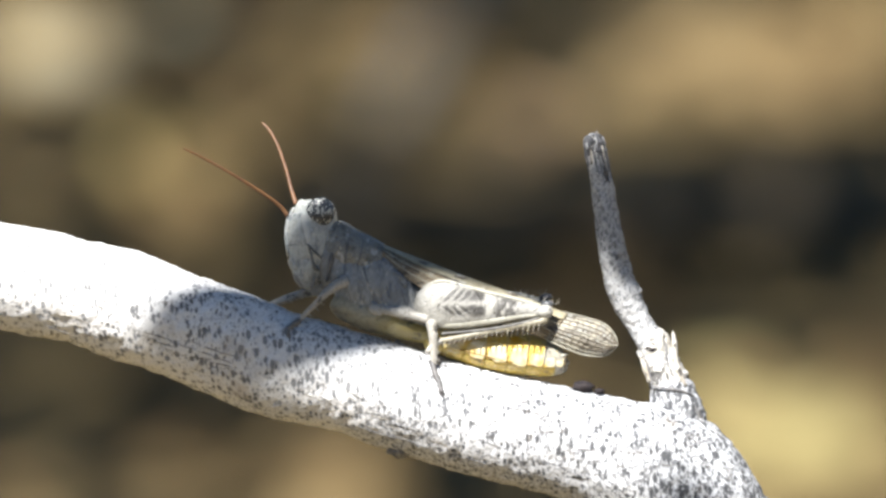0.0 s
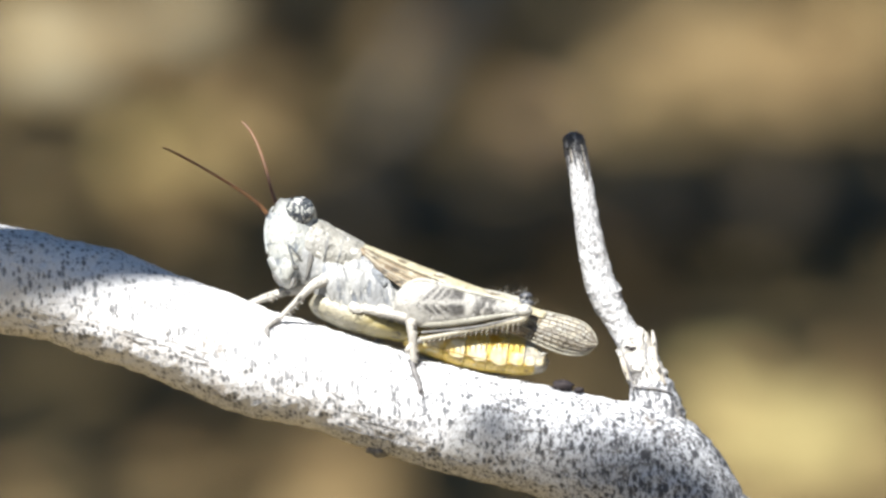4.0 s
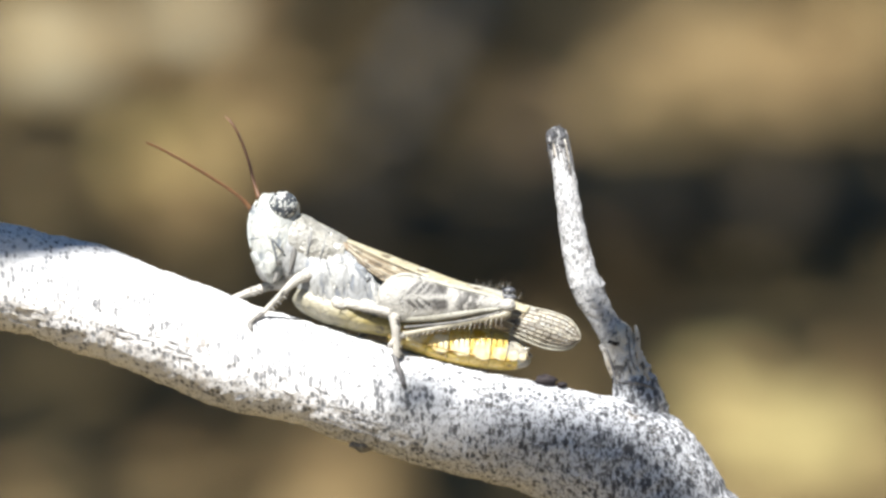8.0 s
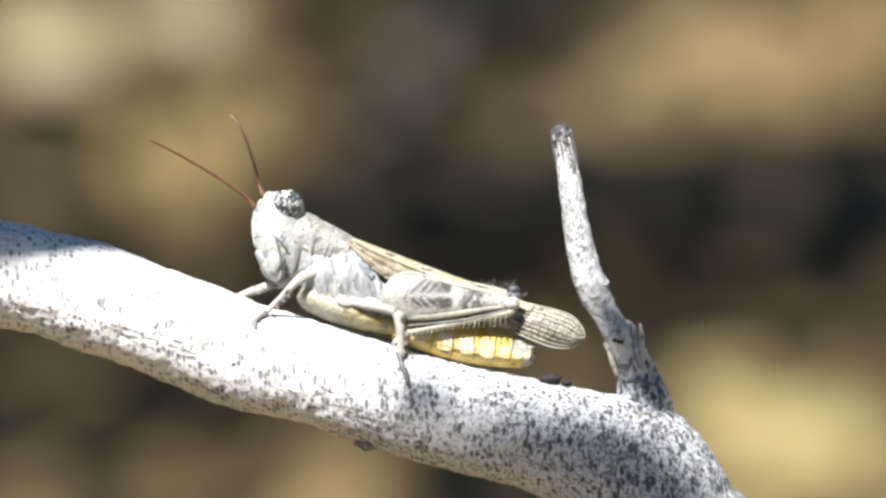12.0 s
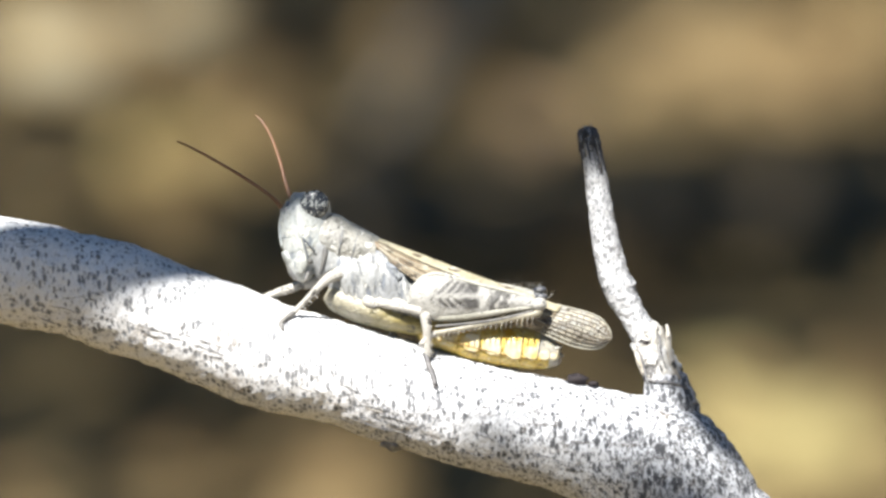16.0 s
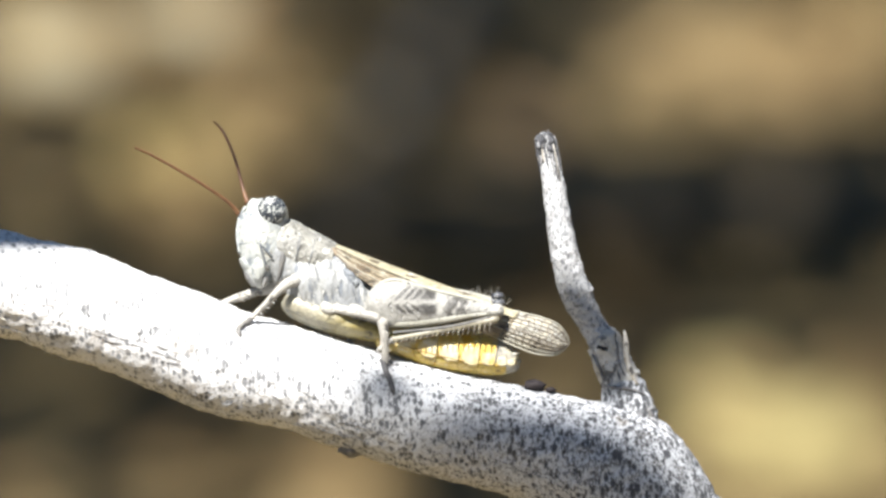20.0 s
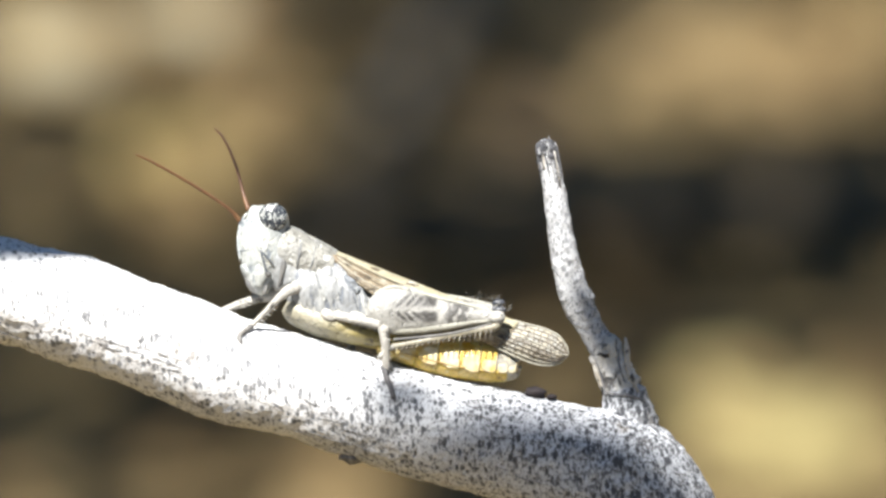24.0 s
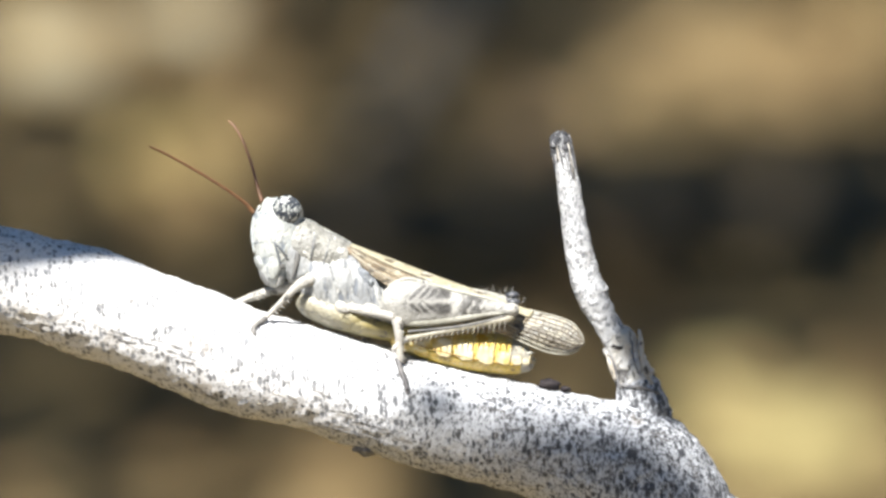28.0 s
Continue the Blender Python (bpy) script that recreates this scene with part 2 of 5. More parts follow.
def banded_femur():
    """Pale cuticle with two dark grey-brown bands across the outer face, in the leg's own space."""
    m = material("femur_cuticle", (0.315, 0.306, 0.278), (0.235, 0.228, 0.207), (0.7, 0.7, 0.7), 0.48, 0.8, [((0.340, 0.333, 0.311), (1.8, 1.8, 1.8), 0.58, 0.67, 3, 15)], relief=0.1)
    nt = m.node_tree
    bsdf = nt.nodes["Principled BSDF"]
    base = bsdf.inputs["Base Color"].links[0].from_socket
    co = nt.nodes.new("ShaderNodeTexCoord")
    xyz = nt.nodes.new("ShaderNodeSeparateXYZ")
    nt.links.new(co.outputs["Object"], xyz.inputs[0])
    wob = math_node(nt, "MULTIPLY", math_node(nt, "SUBTRACT", clouds(nt, (0.9, 0.9, 0.9), 1000.0, 4.0, 0.65), 0.5), 0.006)
    x = math_node(nt, "ADD", xyz.outputs["X"], math_node(nt, "MULTIPLY", wob, 0.14))
    z = math_node(nt, "ADD", xyz.outputs["Z"], math_node(nt, "MULTIPLY", wob, 0.14))
    lean = math_node(nt, "ABSOLUTE", math_node(nt, "SUBTRACT", xyz.outputs["Z"], 0.0008))
    row = math_node(nt, "SUBTRACT", x, math_node(nt, "MULTIPLY", lean, 0.9))
    tooth = ramp(nt, math_node(nt, "PINGPONG", row, 0.00036), 0.00014, 0.00024)
    tooth = math_node(nt, "MULTIPLY", tooth, ramp(nt, x, 0.0046, 0.0026))
    upper = math_node(nt, "MULTIPLY", ramp(nt, z, 0.0008, 0.0012), ramp(nt, z, 0.0024, 0.0018))
    under = math_node(nt, "MULTIPLY", ramp(nt, z, -0.0006, -0.0001), ramp(nt, z, 0.0008, 0.0004))
    field = math_node(nt, "MAXIMUM", upper, under)
    front = math_node(nt, "MULTIPLY", ramp(nt, row, 0.0002, 0.0016), ramp(nt, x, 0.0054, 0.0050))
    rear = math_node(nt, "MULTIPLY", math_node(nt, "MULTIPLY", ramp(nt, x, 0.0058, 0.0064), ramp(nt, x, 0.0084, 0.0078)), ramp(nt, clouds(nt, (1.4, 1.4, 1.4), 1000.0, 4.0), 0.38, 0.52))
    band = math_node(nt, "MAXIMUM", math_node(nt, "MULTIPLY", math_node(nt, "MULTIPLY", front, field), math_node(nt, "SUBTRACT", 1.0, math_node(nt, "MULTIPLY", tooth, 0.75))), math_node(nt, "MULTIPLY", rear, 0.85))
    fleck = ramp(nt, clouds(nt, (1.7, 1.7, 2.0), 1000.0, 4.0), 0.85, 0.55)
    band = math_node(nt, "MULTIPLY", band, fleck)
    out = blend(nt, math_node(nt, "MULTIPLY", band, 0.95), base, (0.036, 0.033, 0.030))
    nt.links.new(out, bsdf.inputs["Base Color"])
    return m


def tint_along(m, start, end, colour, spread=0.0015, amount=1.0):
    """Lets a material run into another colour from x = start to x = end, with an uneven border."""
    nt = m.node_tree
    bsdf = nt.nodes["Principled BSDF"]
    base = bsdf.inputs["Base Color"].links[0].from_socket
    co = nt.nodes.new("ShaderNodeTexCoord")
    xyz = nt.nodes.new("ShaderNodeSeparateXYZ")
    nt.links.new(co.outputs["Object"], xyz.inputs[0])
    wob = math_node(nt, "MULTIPLY", math_node(nt, "SUBTRACT", clouds(nt, (0.8, 0.8, 0.8), 1000.0, 4.0, 0.65), 0.5), spread * 2)
    run = math_node(nt, "MULTIPLY", ramp(nt, math_node(nt, "ADD", xyz.outputs["X"], wob), start, end), amount)
    nt.links.new(blend(nt, run, base, colour), bsdf.inputs["Base Color"])
    return m


tint_along(STERNUM_PALE, -0.0108, -0.0072, (0.235, 0.195, 0.075))
tint_along(STERNUM, -0.0055, -0.0090, (0.300, 0.270, 0.170), amount=0.8)
FEMUR = banded_femur()
FEMUR_KEEL = material("femur_keel", (0.370, 0.358, 0.300), (0.280, 0.270, 0.225), (0.5, 1, 1), 0.5, 0.5, [((0.052, 0.049, 0.044), (1.4, 1.4, 1.4), 0.62, 0.68, 3, 0), ((0.311, 0.303, 0.281), (1.6, 1.6, 2.2), 0.58, 0.66, 3, 8)], grit=0.75)
KNEE = material("pale_knee", (0.415, 0.400, 0.353), (0.279, 0.270, 0.250), (1.3, 1.3, 1.3), 0.45, 0.5, [((0.060, 0.060, 0.064), (2.6, 2.6, 2.0), 0.66, 0.72, 3, 25)], grit=0.75)
KNEE_DARK = material("dark_knee", (0.025, 0.028, 0.035), (0.090, 0.090, 0.095), (0.9, 0.9, 0.9), 0.4, 0.3)
TIBIA = material("tibia_cuticle", (0.236, 0.216, 0.163), (0.195, 0.171, 0.114), (0.5, 1, 1), 0.45, 0.3, through_light=0.1, grit=0.75)
LEG = material("leg_cuticle", (0.440, 0.415, 0.365), (0.320, 0.305, 0.275), (0.9, 0.9, 0.9), 0.5, 0.7, [((0.083, 0.077, 0.071), (1.2, 1.2, 1.2), 0.6, 0.68, 4, 0), ((0.381, 0.366, 0.323), (2.0, 2.0, 1.7), 0.60, 0.68, 3, 15)], relief=0.1, grit=0.75)
TARSUS = material("mottled_tarsus", (0.24, 0.225, 0.20), (0.12, 0.115, 0.11), (1.2, 1.2, 1.2), 0.5, 0.6, [((0.05, 0.05, 0.05), (1.6, 1.6, 1.6), 0.56, 0.64, 4, 0)], grit=0.6)
LEG_DARK = material("dark_foot", (0.050, 0.048, 0.050), (0.120, 0.110, 0.105), (1, 1, 1), 0.5, 0.4)
SPINE = material("spine_horn", (0.050, 0.040, 0.030), (0.150, 0.130, 0.100), (1, 1, 1), 0.4, 0.1)
TERGITE = material("orange_tergite", (0.52, 0.345, 0.055), (0.55, 0.42, 0.13), (0.45, 0.5, 0.5), 0.30, 0.5, [((0.56, 0.48, 0.26), (0.8, 0.8, 0.9), 0.56, 0.68, 4, 10), ((0.43, 0.24, 0.02), (0.8, 0.8, 1.1), 0.58, 0.68, 4, 10), ((0.17, 0.09, 0.025), (2.0, 2.0, 2.2), 0.66, 0.73, 4, 0)], through_light=0.3, relief=0.09, grit=0.6)
WHITE_PATCH = material("white_ring_patch", (0.56, 0.50, 0.36), (0.51, 0.42, 0.22), (0.8, 0.8, 0.8), 0.4, 0.3, [((0.49, 0.35, 0.10), (0.7, 0.7, 0.6), 0.50, 0.66, 4, 10)], relief=0.08)
STERNITE = material("yellow_sternite", (0.560, 0.395, 0.075), (0.580, 0.450, 0.170), (0.45, 0.5, 0.5), 0.32, 0.4, [((0.222, 0.148, 0.037), (1.2, 1.2, 1.2), 0.62, 0.70, 4, 0), ((0.548, 0.488, 0.311), (0.9, 0.9, 1.4), 0.58, 0.68, 3, 10)], through_light=0.35, grit=0.75)
RING_EDGE = material("ring_hem", (0.53, 0.46, 0.29), (0.48, 0.36, 0.14), (0.9, 0.9, 0.7), 0.4, 0.4, [((0.44, 0.27, 0.05), (1.1, 1.1, 0.8), 0.54, 0.64, 4, 0)])
FOLD = material("abdomen_fold", (0.22, 0.13, 0.03), (0.34, 0.21, 0.05), (1, 1, 1), 0.5, 0.2)
GENITAL = material("abdomen_tip", (0.359, 0.335, 0.273), (0.250, 0.234, 0.195), (0.8, 0.8, 0.8), 0.4, 0.5, [((0.094, 0.086, 0.070), (1.6, 1.6, 1.6), 0.60, 0.68, 3, 0)], through_light=0.2)

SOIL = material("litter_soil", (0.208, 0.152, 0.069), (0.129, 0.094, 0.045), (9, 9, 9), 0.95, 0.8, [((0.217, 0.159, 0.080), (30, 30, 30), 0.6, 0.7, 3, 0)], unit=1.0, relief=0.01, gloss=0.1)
TAN_ROCK = material("tan_sandstone", (0.247, 0.178, 0.085), (0.190, 0.136, 0.064), (22, 22, 22), 0.9, 0.6, [((0.072, 0.051, 0.028), (55, 55, 55), 0.6, 0.7, 3, 0)], unit=1.0, relief=0.006, gloss=0.1)
OLIVE_ROCK = material("olive_earth_clod", (0.267, 0.205, 0.083), (0.205, 0.163, 0.068), (22, 22, 22), 0.9, 0.6, [((0.065, 0.054, 0.026), (55, 55, 55), 0.6, 0.7, 3, 0)], unit=1.0, relief=0.006, gloss=0.1)
STRAW_CLOD = material("straw_earth_clod", (0.292, 0.240, 0.104), (0.228, 0.192, 0.086), (22, 22, 22), 0.9, 0.6, [((0.10, 0.08, 0.035), (55, 55, 55), 0.6, 0.7, 3, 0)], unit=1.0, relief=0.006, gloss=0.1)
GREY_ROCK = material("pale_grey_stone", (0.288, 0.260, 0.174), (0.227, 0.199, 0.133), (22, 22, 22), 0.9, 0.6, [((0.076, 0.064, 0.045), (55, 55, 55), 0.6, 0.7, 3, 0)], unit=1.0, relief=0.006, gloss=0.1)
BROWN_ROCK = material("brown_stone", (0.15, 0.100, 0.05), (0.11, 0.075, 0.040), (22, 22, 22), 0.9, 0.6, [((0.05, 0.04, 0.03), (55, 55, 55), 0.6, 0.7, 3, 0)], unit=1.0, relief=0.006)
# dark wood tone that paints the shaded band across the litter
SHADE_BAND_WOOD = material("shade_band_wood", (0.063, 0.050, 0.030), (0.105, 0.081, 0.048), (20, 60, 60), 0.9, 0.8, [((0.122, 0.099, 0.061), (40, 80, 80), 0.62, 0.72, 3, 0)], unit=1.0, relief=0.006)
STICK = material("weathered_stick", (0.085, 0.078, 0.066), (0.115, 0.105, 0.088), (30, 60, 60), 0.9, 0.6, unit=1.0, relief=0.004)
DRY_LEAF = material("dry_leaf_litter", (0.154, 0.098, 0.044), (0.077, 0.050, 0.024), (18, 18, 18), 0.85, 0.4, unit=1.0, island=0.6, relief=0.003, gloss=0.1)
GREEN_LEAF = material("grey_green_leaf", (0.05, 0.085, 0.035), (0.075, 0.11, 0.05), (60, 60, 60), 0.5, 0.3, unit=1.0, relief=0.002)
TREE_BARK = material("tree_bark", (0.30, 0.28, 0.25), (0.18, 0.16, 0.14), (12, 12, 4), 0.9, 0.7, unit=1.0, relief=0.01)

# ---------------------------------------------------------------- mesh helpers
MM = 0.001


def part(name, bm, mat, parent=None, label="", origin=(0, 0, 0), smooth=True):
    """Links a bmesh as one mesh object under a thing or a part. origin: where its own zero lies, in its parent's space."""
    me = bpy.data.meshes.new(name)
    if tuple(origin) != (0, 0, 0):
        bmesh.ops.translate(bm, verts=bm.verts, vec=-Vector(origin))
    bmesh.ops.recalc_face_normals(bm, faces=bm.faces)
    bm.to_mesh(me)
    bm.free()
    me.materials.append(mat)
    if smooth:
        me.polygons.foreach_set("use_smooth", [True] * len(me.polygons))
    ob = new(name, me)
    ob.parent = parent
    ob.location = origin
    if label:
        tagged(ob, label)
    return ob


def glide(rows, n):
    """Catmull-Rom points through the rows, n to a span."""
    r = np.array(rows, float)
    r = np.vstack([2 * r[0] - r[1], r, 2 * r[-1] - r[-2]])
    out = []
    for i in range(1, len(r) - 2):
        p0, p1, p2, p3 = r[i - 1:i + 3]
        for k in range(n):
            t = k / n
            out.append(0.5 * (2 * p1 + (p2 - p0) * t + (2 * p0 - 5 * p1 + 4 * p2 - p3) * t * t + (3 * p1 - p0 - 3 * p2 + p3) * t ** 3))
    out.append(r[-2])
    return np.array(out)


def tube(rows, n=4, seg=16, uneven=0.0, freq=1.0, bm=None, unit=MM, dome=0.4, power=1.0):
    """A limb through rows (x, y, z, a, b): a is the half-thickness in the upright plane, b across it. power < 1 squares the section."""
    bm = bm or bmesh.new()
    p = glide(rows, n)
    p[:, 3:] = np.maximum(p[:, 3:], 1e-6 / unit)
    rings = []
    for i, q in enumerate(p):
        d = Vector(p[min(i + 1, len(p) - 1)][:3] - p[max(i - 1, 0)][:3]).normalized()
        side = Vector((0, 1, 0))
        if abs(d.y) > 0.9:
            side = Vector((1, 0, 0))
        side = (side - d * side.dot(d)).normalized()
        up = side.cross(d)
        c = Vector(q[:3])
        ring = []
        for k in range(seg):
            w = 2 * math.pi * k / seg
            s, co = math.sin(w), math.cos(w)
            s, co = math.copysign(abs(s) ** power, s), math.copysign(abs(co) ** power, co)
            v = up * (q[3] * s) + side * (q[4] * co)
            if uneven:
                v *= 1 + uneven * noise.fractal((c + v) * freq, 0.9, 2.0, 4)
            ring.append(bm.verts.new((c + v) * unit))
        rings.append((ring, c, d, min(q[3], q[4])))
    for (a, *_), (b, *_) in zip(rings, rings[1:]):
        for k in range(seg):
            bm.faces.new((a[k], a[(k + 1) % seg], b[(k + 1) % seg], b[k]))
    for (ring, c, d, r), s in ((rings[0], -1), (rings[-1], 1)):
        tip = bm.verts.new((c + d * (s * dome * r)) * unit)
        for k in range(seg):
            bm.faces.new((ring[k], ring[(k + 1) % seg], tip))
    return bm


def ball(c, r, seg=24, rings=14, uneven=0.0, freq=1.0, unit=MM, bm=None):
    """An ellipsoid with half-axes r, uneven as wanted."""
    bm = bm or bmesh.new()
    m = bmesh.ops.create_uvsphere(bm, u_segments=seg, v_segments=rings, radius=1.0)
    c = Vector(c)
    for v in m["verts"]:
        k = 1 + (uneven * noise.fractal(v.co * freq + c, 0.9, 2.0, 4) if uneven else 0)
        v.co = (Vector((v.co.x * r[0], v.co.y * r[1], v.co.z * r[2])) * k + c) * unit
    return bm


class Sheet:
    """A thin curved blade between an upper and a lower edge."""

    def __init__(self, upper, lower, bulge, n=8):
        self.a, self.b, self.bulge = glide(upper, n), glide(lower, n), bulge
        self.n = min(len(self.a), len(self.b))

    def at(self, u, v):
        i = u * (len(self.a) - 1)
        j = u * (len(self.b) - 1)
        p = self.a[int(i)] * (1 - i % 1) + self.a[min(int(i) + 1, len(self.a) - 1)] * (i % 1)
        q = self.b[int(j)] * (1 - j % 1) + self.b[min(int(j) + 1, len(self.b) - 1)] * (j % 1)
        r = p * (1 - v) + q * v
        r[1] += self.bulge * math.sin(math.pi * v)
        return Vector(r)

    def mesh(self, u0=0.0, u1=1.0, v0=0.0, v1=1.0, nu=40, nv=10, thick=0.08):
        bm = bmesh.new()
        grid = [[], []]
        for s in (0, 1):
            for i in range(nu + 1):
                row = []
                for j in range(nv + 1):
                    p = self.at(u0 + (u1 - u0) * i / nu, v0 + (v1 - v0) * j / nv)
                    row.append(bm.verts.new((p + Vector((0, thick * s, 0))) * MM))
                grid[s].append(row)
        for s in (0, 1):
            for i in range(nu):
                for j in range(nv):
                    g = grid[s]
                    bm.faces.new((g[i][j], g[i + 1][j], g[i + 1][j + 1], g[i][j + 1]))
        f, b = grid
        rim = [(i, 0) for i in range(nu)] + [(nu, j) for j in range(nv)] + [(i, nv) for i in range(nu, 0, -1)] + [(0, j) for j in range(nv, 0, -1)]
        for (i, j), (k, l) in zip(rim, rim[1:] + rim[:1]):
            bm.faces.new((f[i][j], f[k][l], b[k][l], b[i][j]))
        return bm


# ---------------------------------------------------------------- ground and what lies on it
def ground_height(x, y):
    near = math.exp(-((x * 0.3) ** 2 + ((y - 2.5) * 0.25) ** 2))
    return 0.008 * near * noise.fractal(Vector((x * 6, y * 6, 0)), 0.9, 2.0, 3)


def build_ground():
    def axis(lo, hi, step):
        fine = list(np.arange(lo, hi + 1e-6, step))
        out, d, v = [], step, hi
        while v < 2500:
            d *= 1.5
            v += d
            out.append(v)
        left, d, v = [], step, lo
        while v > -2500:
            d *= 1.5
            v -= d
            left.append(v)
        return left[::-1] + fine + out
    xs, ys = axis(-1.0, 1.0, 0.025), axis(0.2, 4.6, 0.025)
    verts = [(x, y, ground_height(x, y)) for y in ys for x in xs]
    n = len(xs)
    faces = [(j * n + i, j * n + i + 1, (j + 1) * n + i + 1, (j + 1) * n + i) for j in range(len(ys) - 1) for i in range(n - 1)]
    me = bpy.data.meshes.new("ground")
    me.from_pydata(verts, [], faces)
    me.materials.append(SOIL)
    me.polygons.foreach_set("use_smooth", [True] * len(faces))
    tagged(new("ground", me), "dark brown bare soil with leaf litter", "ground", kind="structure")


build_ground()


def rock(x, y, w, h, mat, label, name="rock", depth=0.8, lean=0.0, category="rock"):
    """A weathered stone of that width and height, sunk a little into the ground."""
    bm = ball((0, 0, h * 0.25), (w / 2, w / 2 * depth, h * 0.42), 28, 18, 0.18, 1.6, 1.0)
    ob = part(name, bm, mat)
    ob.matrix_basis = pose(x, y, ground_height(x, y) - 0.002, 0, lean, random.uniform(-15, 15))
    tagged(ob, label, category, "stones on the ground")
    return ob


rock(0.101, 3.150, 0.066, 0.016, TAN_ROCK, "low tan sandstone rock on leaf litter", depth=1.9)
rock(0.066, 3.070, 0.050, 0.012, TAN_ROCK, "flat tan stone on leaf litter", depth=1.7)
rock(0.130, 3.080, 0.034, 0.012, TAN_ROCK, "small flat tan stone beside a larger rock", depth=1.8)
rock(0.034, 3.020, 0.036, 0.010, BROWN_ROCK, "brown weathered stone on leaf litter", depth=1.7)
rock(0.160, 3.215, 0.030, 0.016, TAN_ROCK, "tan stone among dry leaves", depth=2.2)
rock(-0.091, 2.965, 0.044, 0.018, OLIVE_ROCK, "round olive-tan clod of dry earth", "earth_clod", category="clod", depth=1.6)
rock(-0.087, 3.245, 0.046, 0.015, GREY_ROCK, "pale grey stone on leaf litter", depth=1.7)
rock(-0.138, 3.170, 0.046, 0.010, GREY_ROCK, "dull grey-tan flat stone among leaves", depth=1.6)
rock(-0.043, 3.222, 0.024, 0.010, TAN_ROCK, "small tan stone in half shade", depth=1.8)
rock(0.102, 2.540, 0.066, 0.016, STRAW_CLOD, "yellowish tan clod of dry earth", "earth_clod", category="clod", depth=1.2)
rock(0.087, 2.600, 0.034, 0.014, STRAW_CLOD, "small yellowish clod of dry earth", "earth_clod", category="clod", depth=1.5)
rock(-0.035, 2.509, 0.042, 0.013, TAN_ROCK, "sunlit tan stone on leaf litter", depth=1.3)
rock(-0.110, 2.499, 0.024, 0.008, TAN_ROCK, "small tan stone on leaf litter", depth=1.3)


def fallen_log(a, b, r, mat, label, name="fallen_log"):
    """A fallen limb that lies on the ground from a to b."""
    rows = []
    for k in range(7):
        t = k / 6
        x, y = a[0] + (b[0] - a[0]) * t, a[1] + (b[1] - a[1]) * t
        z = r * 0.8 + a[2] + (b[2] - a[2]) * t
        rows.append((x, y + 0.012 * math.sin(5 * t + a[0]), z, r * (1 - 0.15 * t), r * (1 - 0.15 * t)))
    ob = part(name, tube(rows, 6, 18, 0.15, 14.0, None, 1.0), mat)
    tagged(ob, label, "log", "fallen wood")


# limb added to draw the shaded band on the ground, its shade put in the colour
fallen_log((-0.05, 2.81, 0), (1.0, 2.80, 0), 0.0145, SHADE_BAND_WOOD, "dark fallen limb standing in for a band of shade on the soil")
STICK_A, STICK_B = (0.016, 3.310), (-0.028, 2.930)
fallen_log((*STICK_A, 0.0), (*STICK_B, 0.004), 0.0065, STICK, "grey weathered stick leaning on a dark fallen limb", "stick")


def leaf_litter():
    bm = bmesh.new()
    for k in range(3200):
        x, y = (random.uniform(-0.5, 0.5), random.uniform(1.9, 4.4)) if k < 1500 else (random.gauss(0, 1.3), random.gauss(2.2, 1.6))
        ln, wd = random.uniform(0.02, 0.045), random.uniform(0.006, 0.012)
        m = pose(x, y, ground_height(x, y) + random.uniform(0.004, 0.012), random.uniform(-25, 25), random.uniform(-20, 20), random.uniform(0, 360))
        prev = None
        for i in range(6):
            t = i / 5
            w = wd * math.sin(math.pi * (0.06 + 0.88 * t)) * 0.5
            row = [bm.verts.new(m @ Vector((ln * (t - 0.5), s * w, 0.004 * math.cos(3 * t) + abs(s) * 0.0015))) for s in (-1, 0, 1)]
            if prev:
                for q in (0, 1):
                    bm.faces.new((prev[q], row[q], row[q + 1], prev[q + 1]))
            prev = row
    tagged(part("leaf_litter", bm, DRY_LEAF), "scattered brown dry leaves on the soil", "leaves", kind="stuff")


leaf_litter()

# ---------------------------------------------------------------- the white limb
HOME = pose(0, 0.78252, 0.43367, -12, 0, 0)


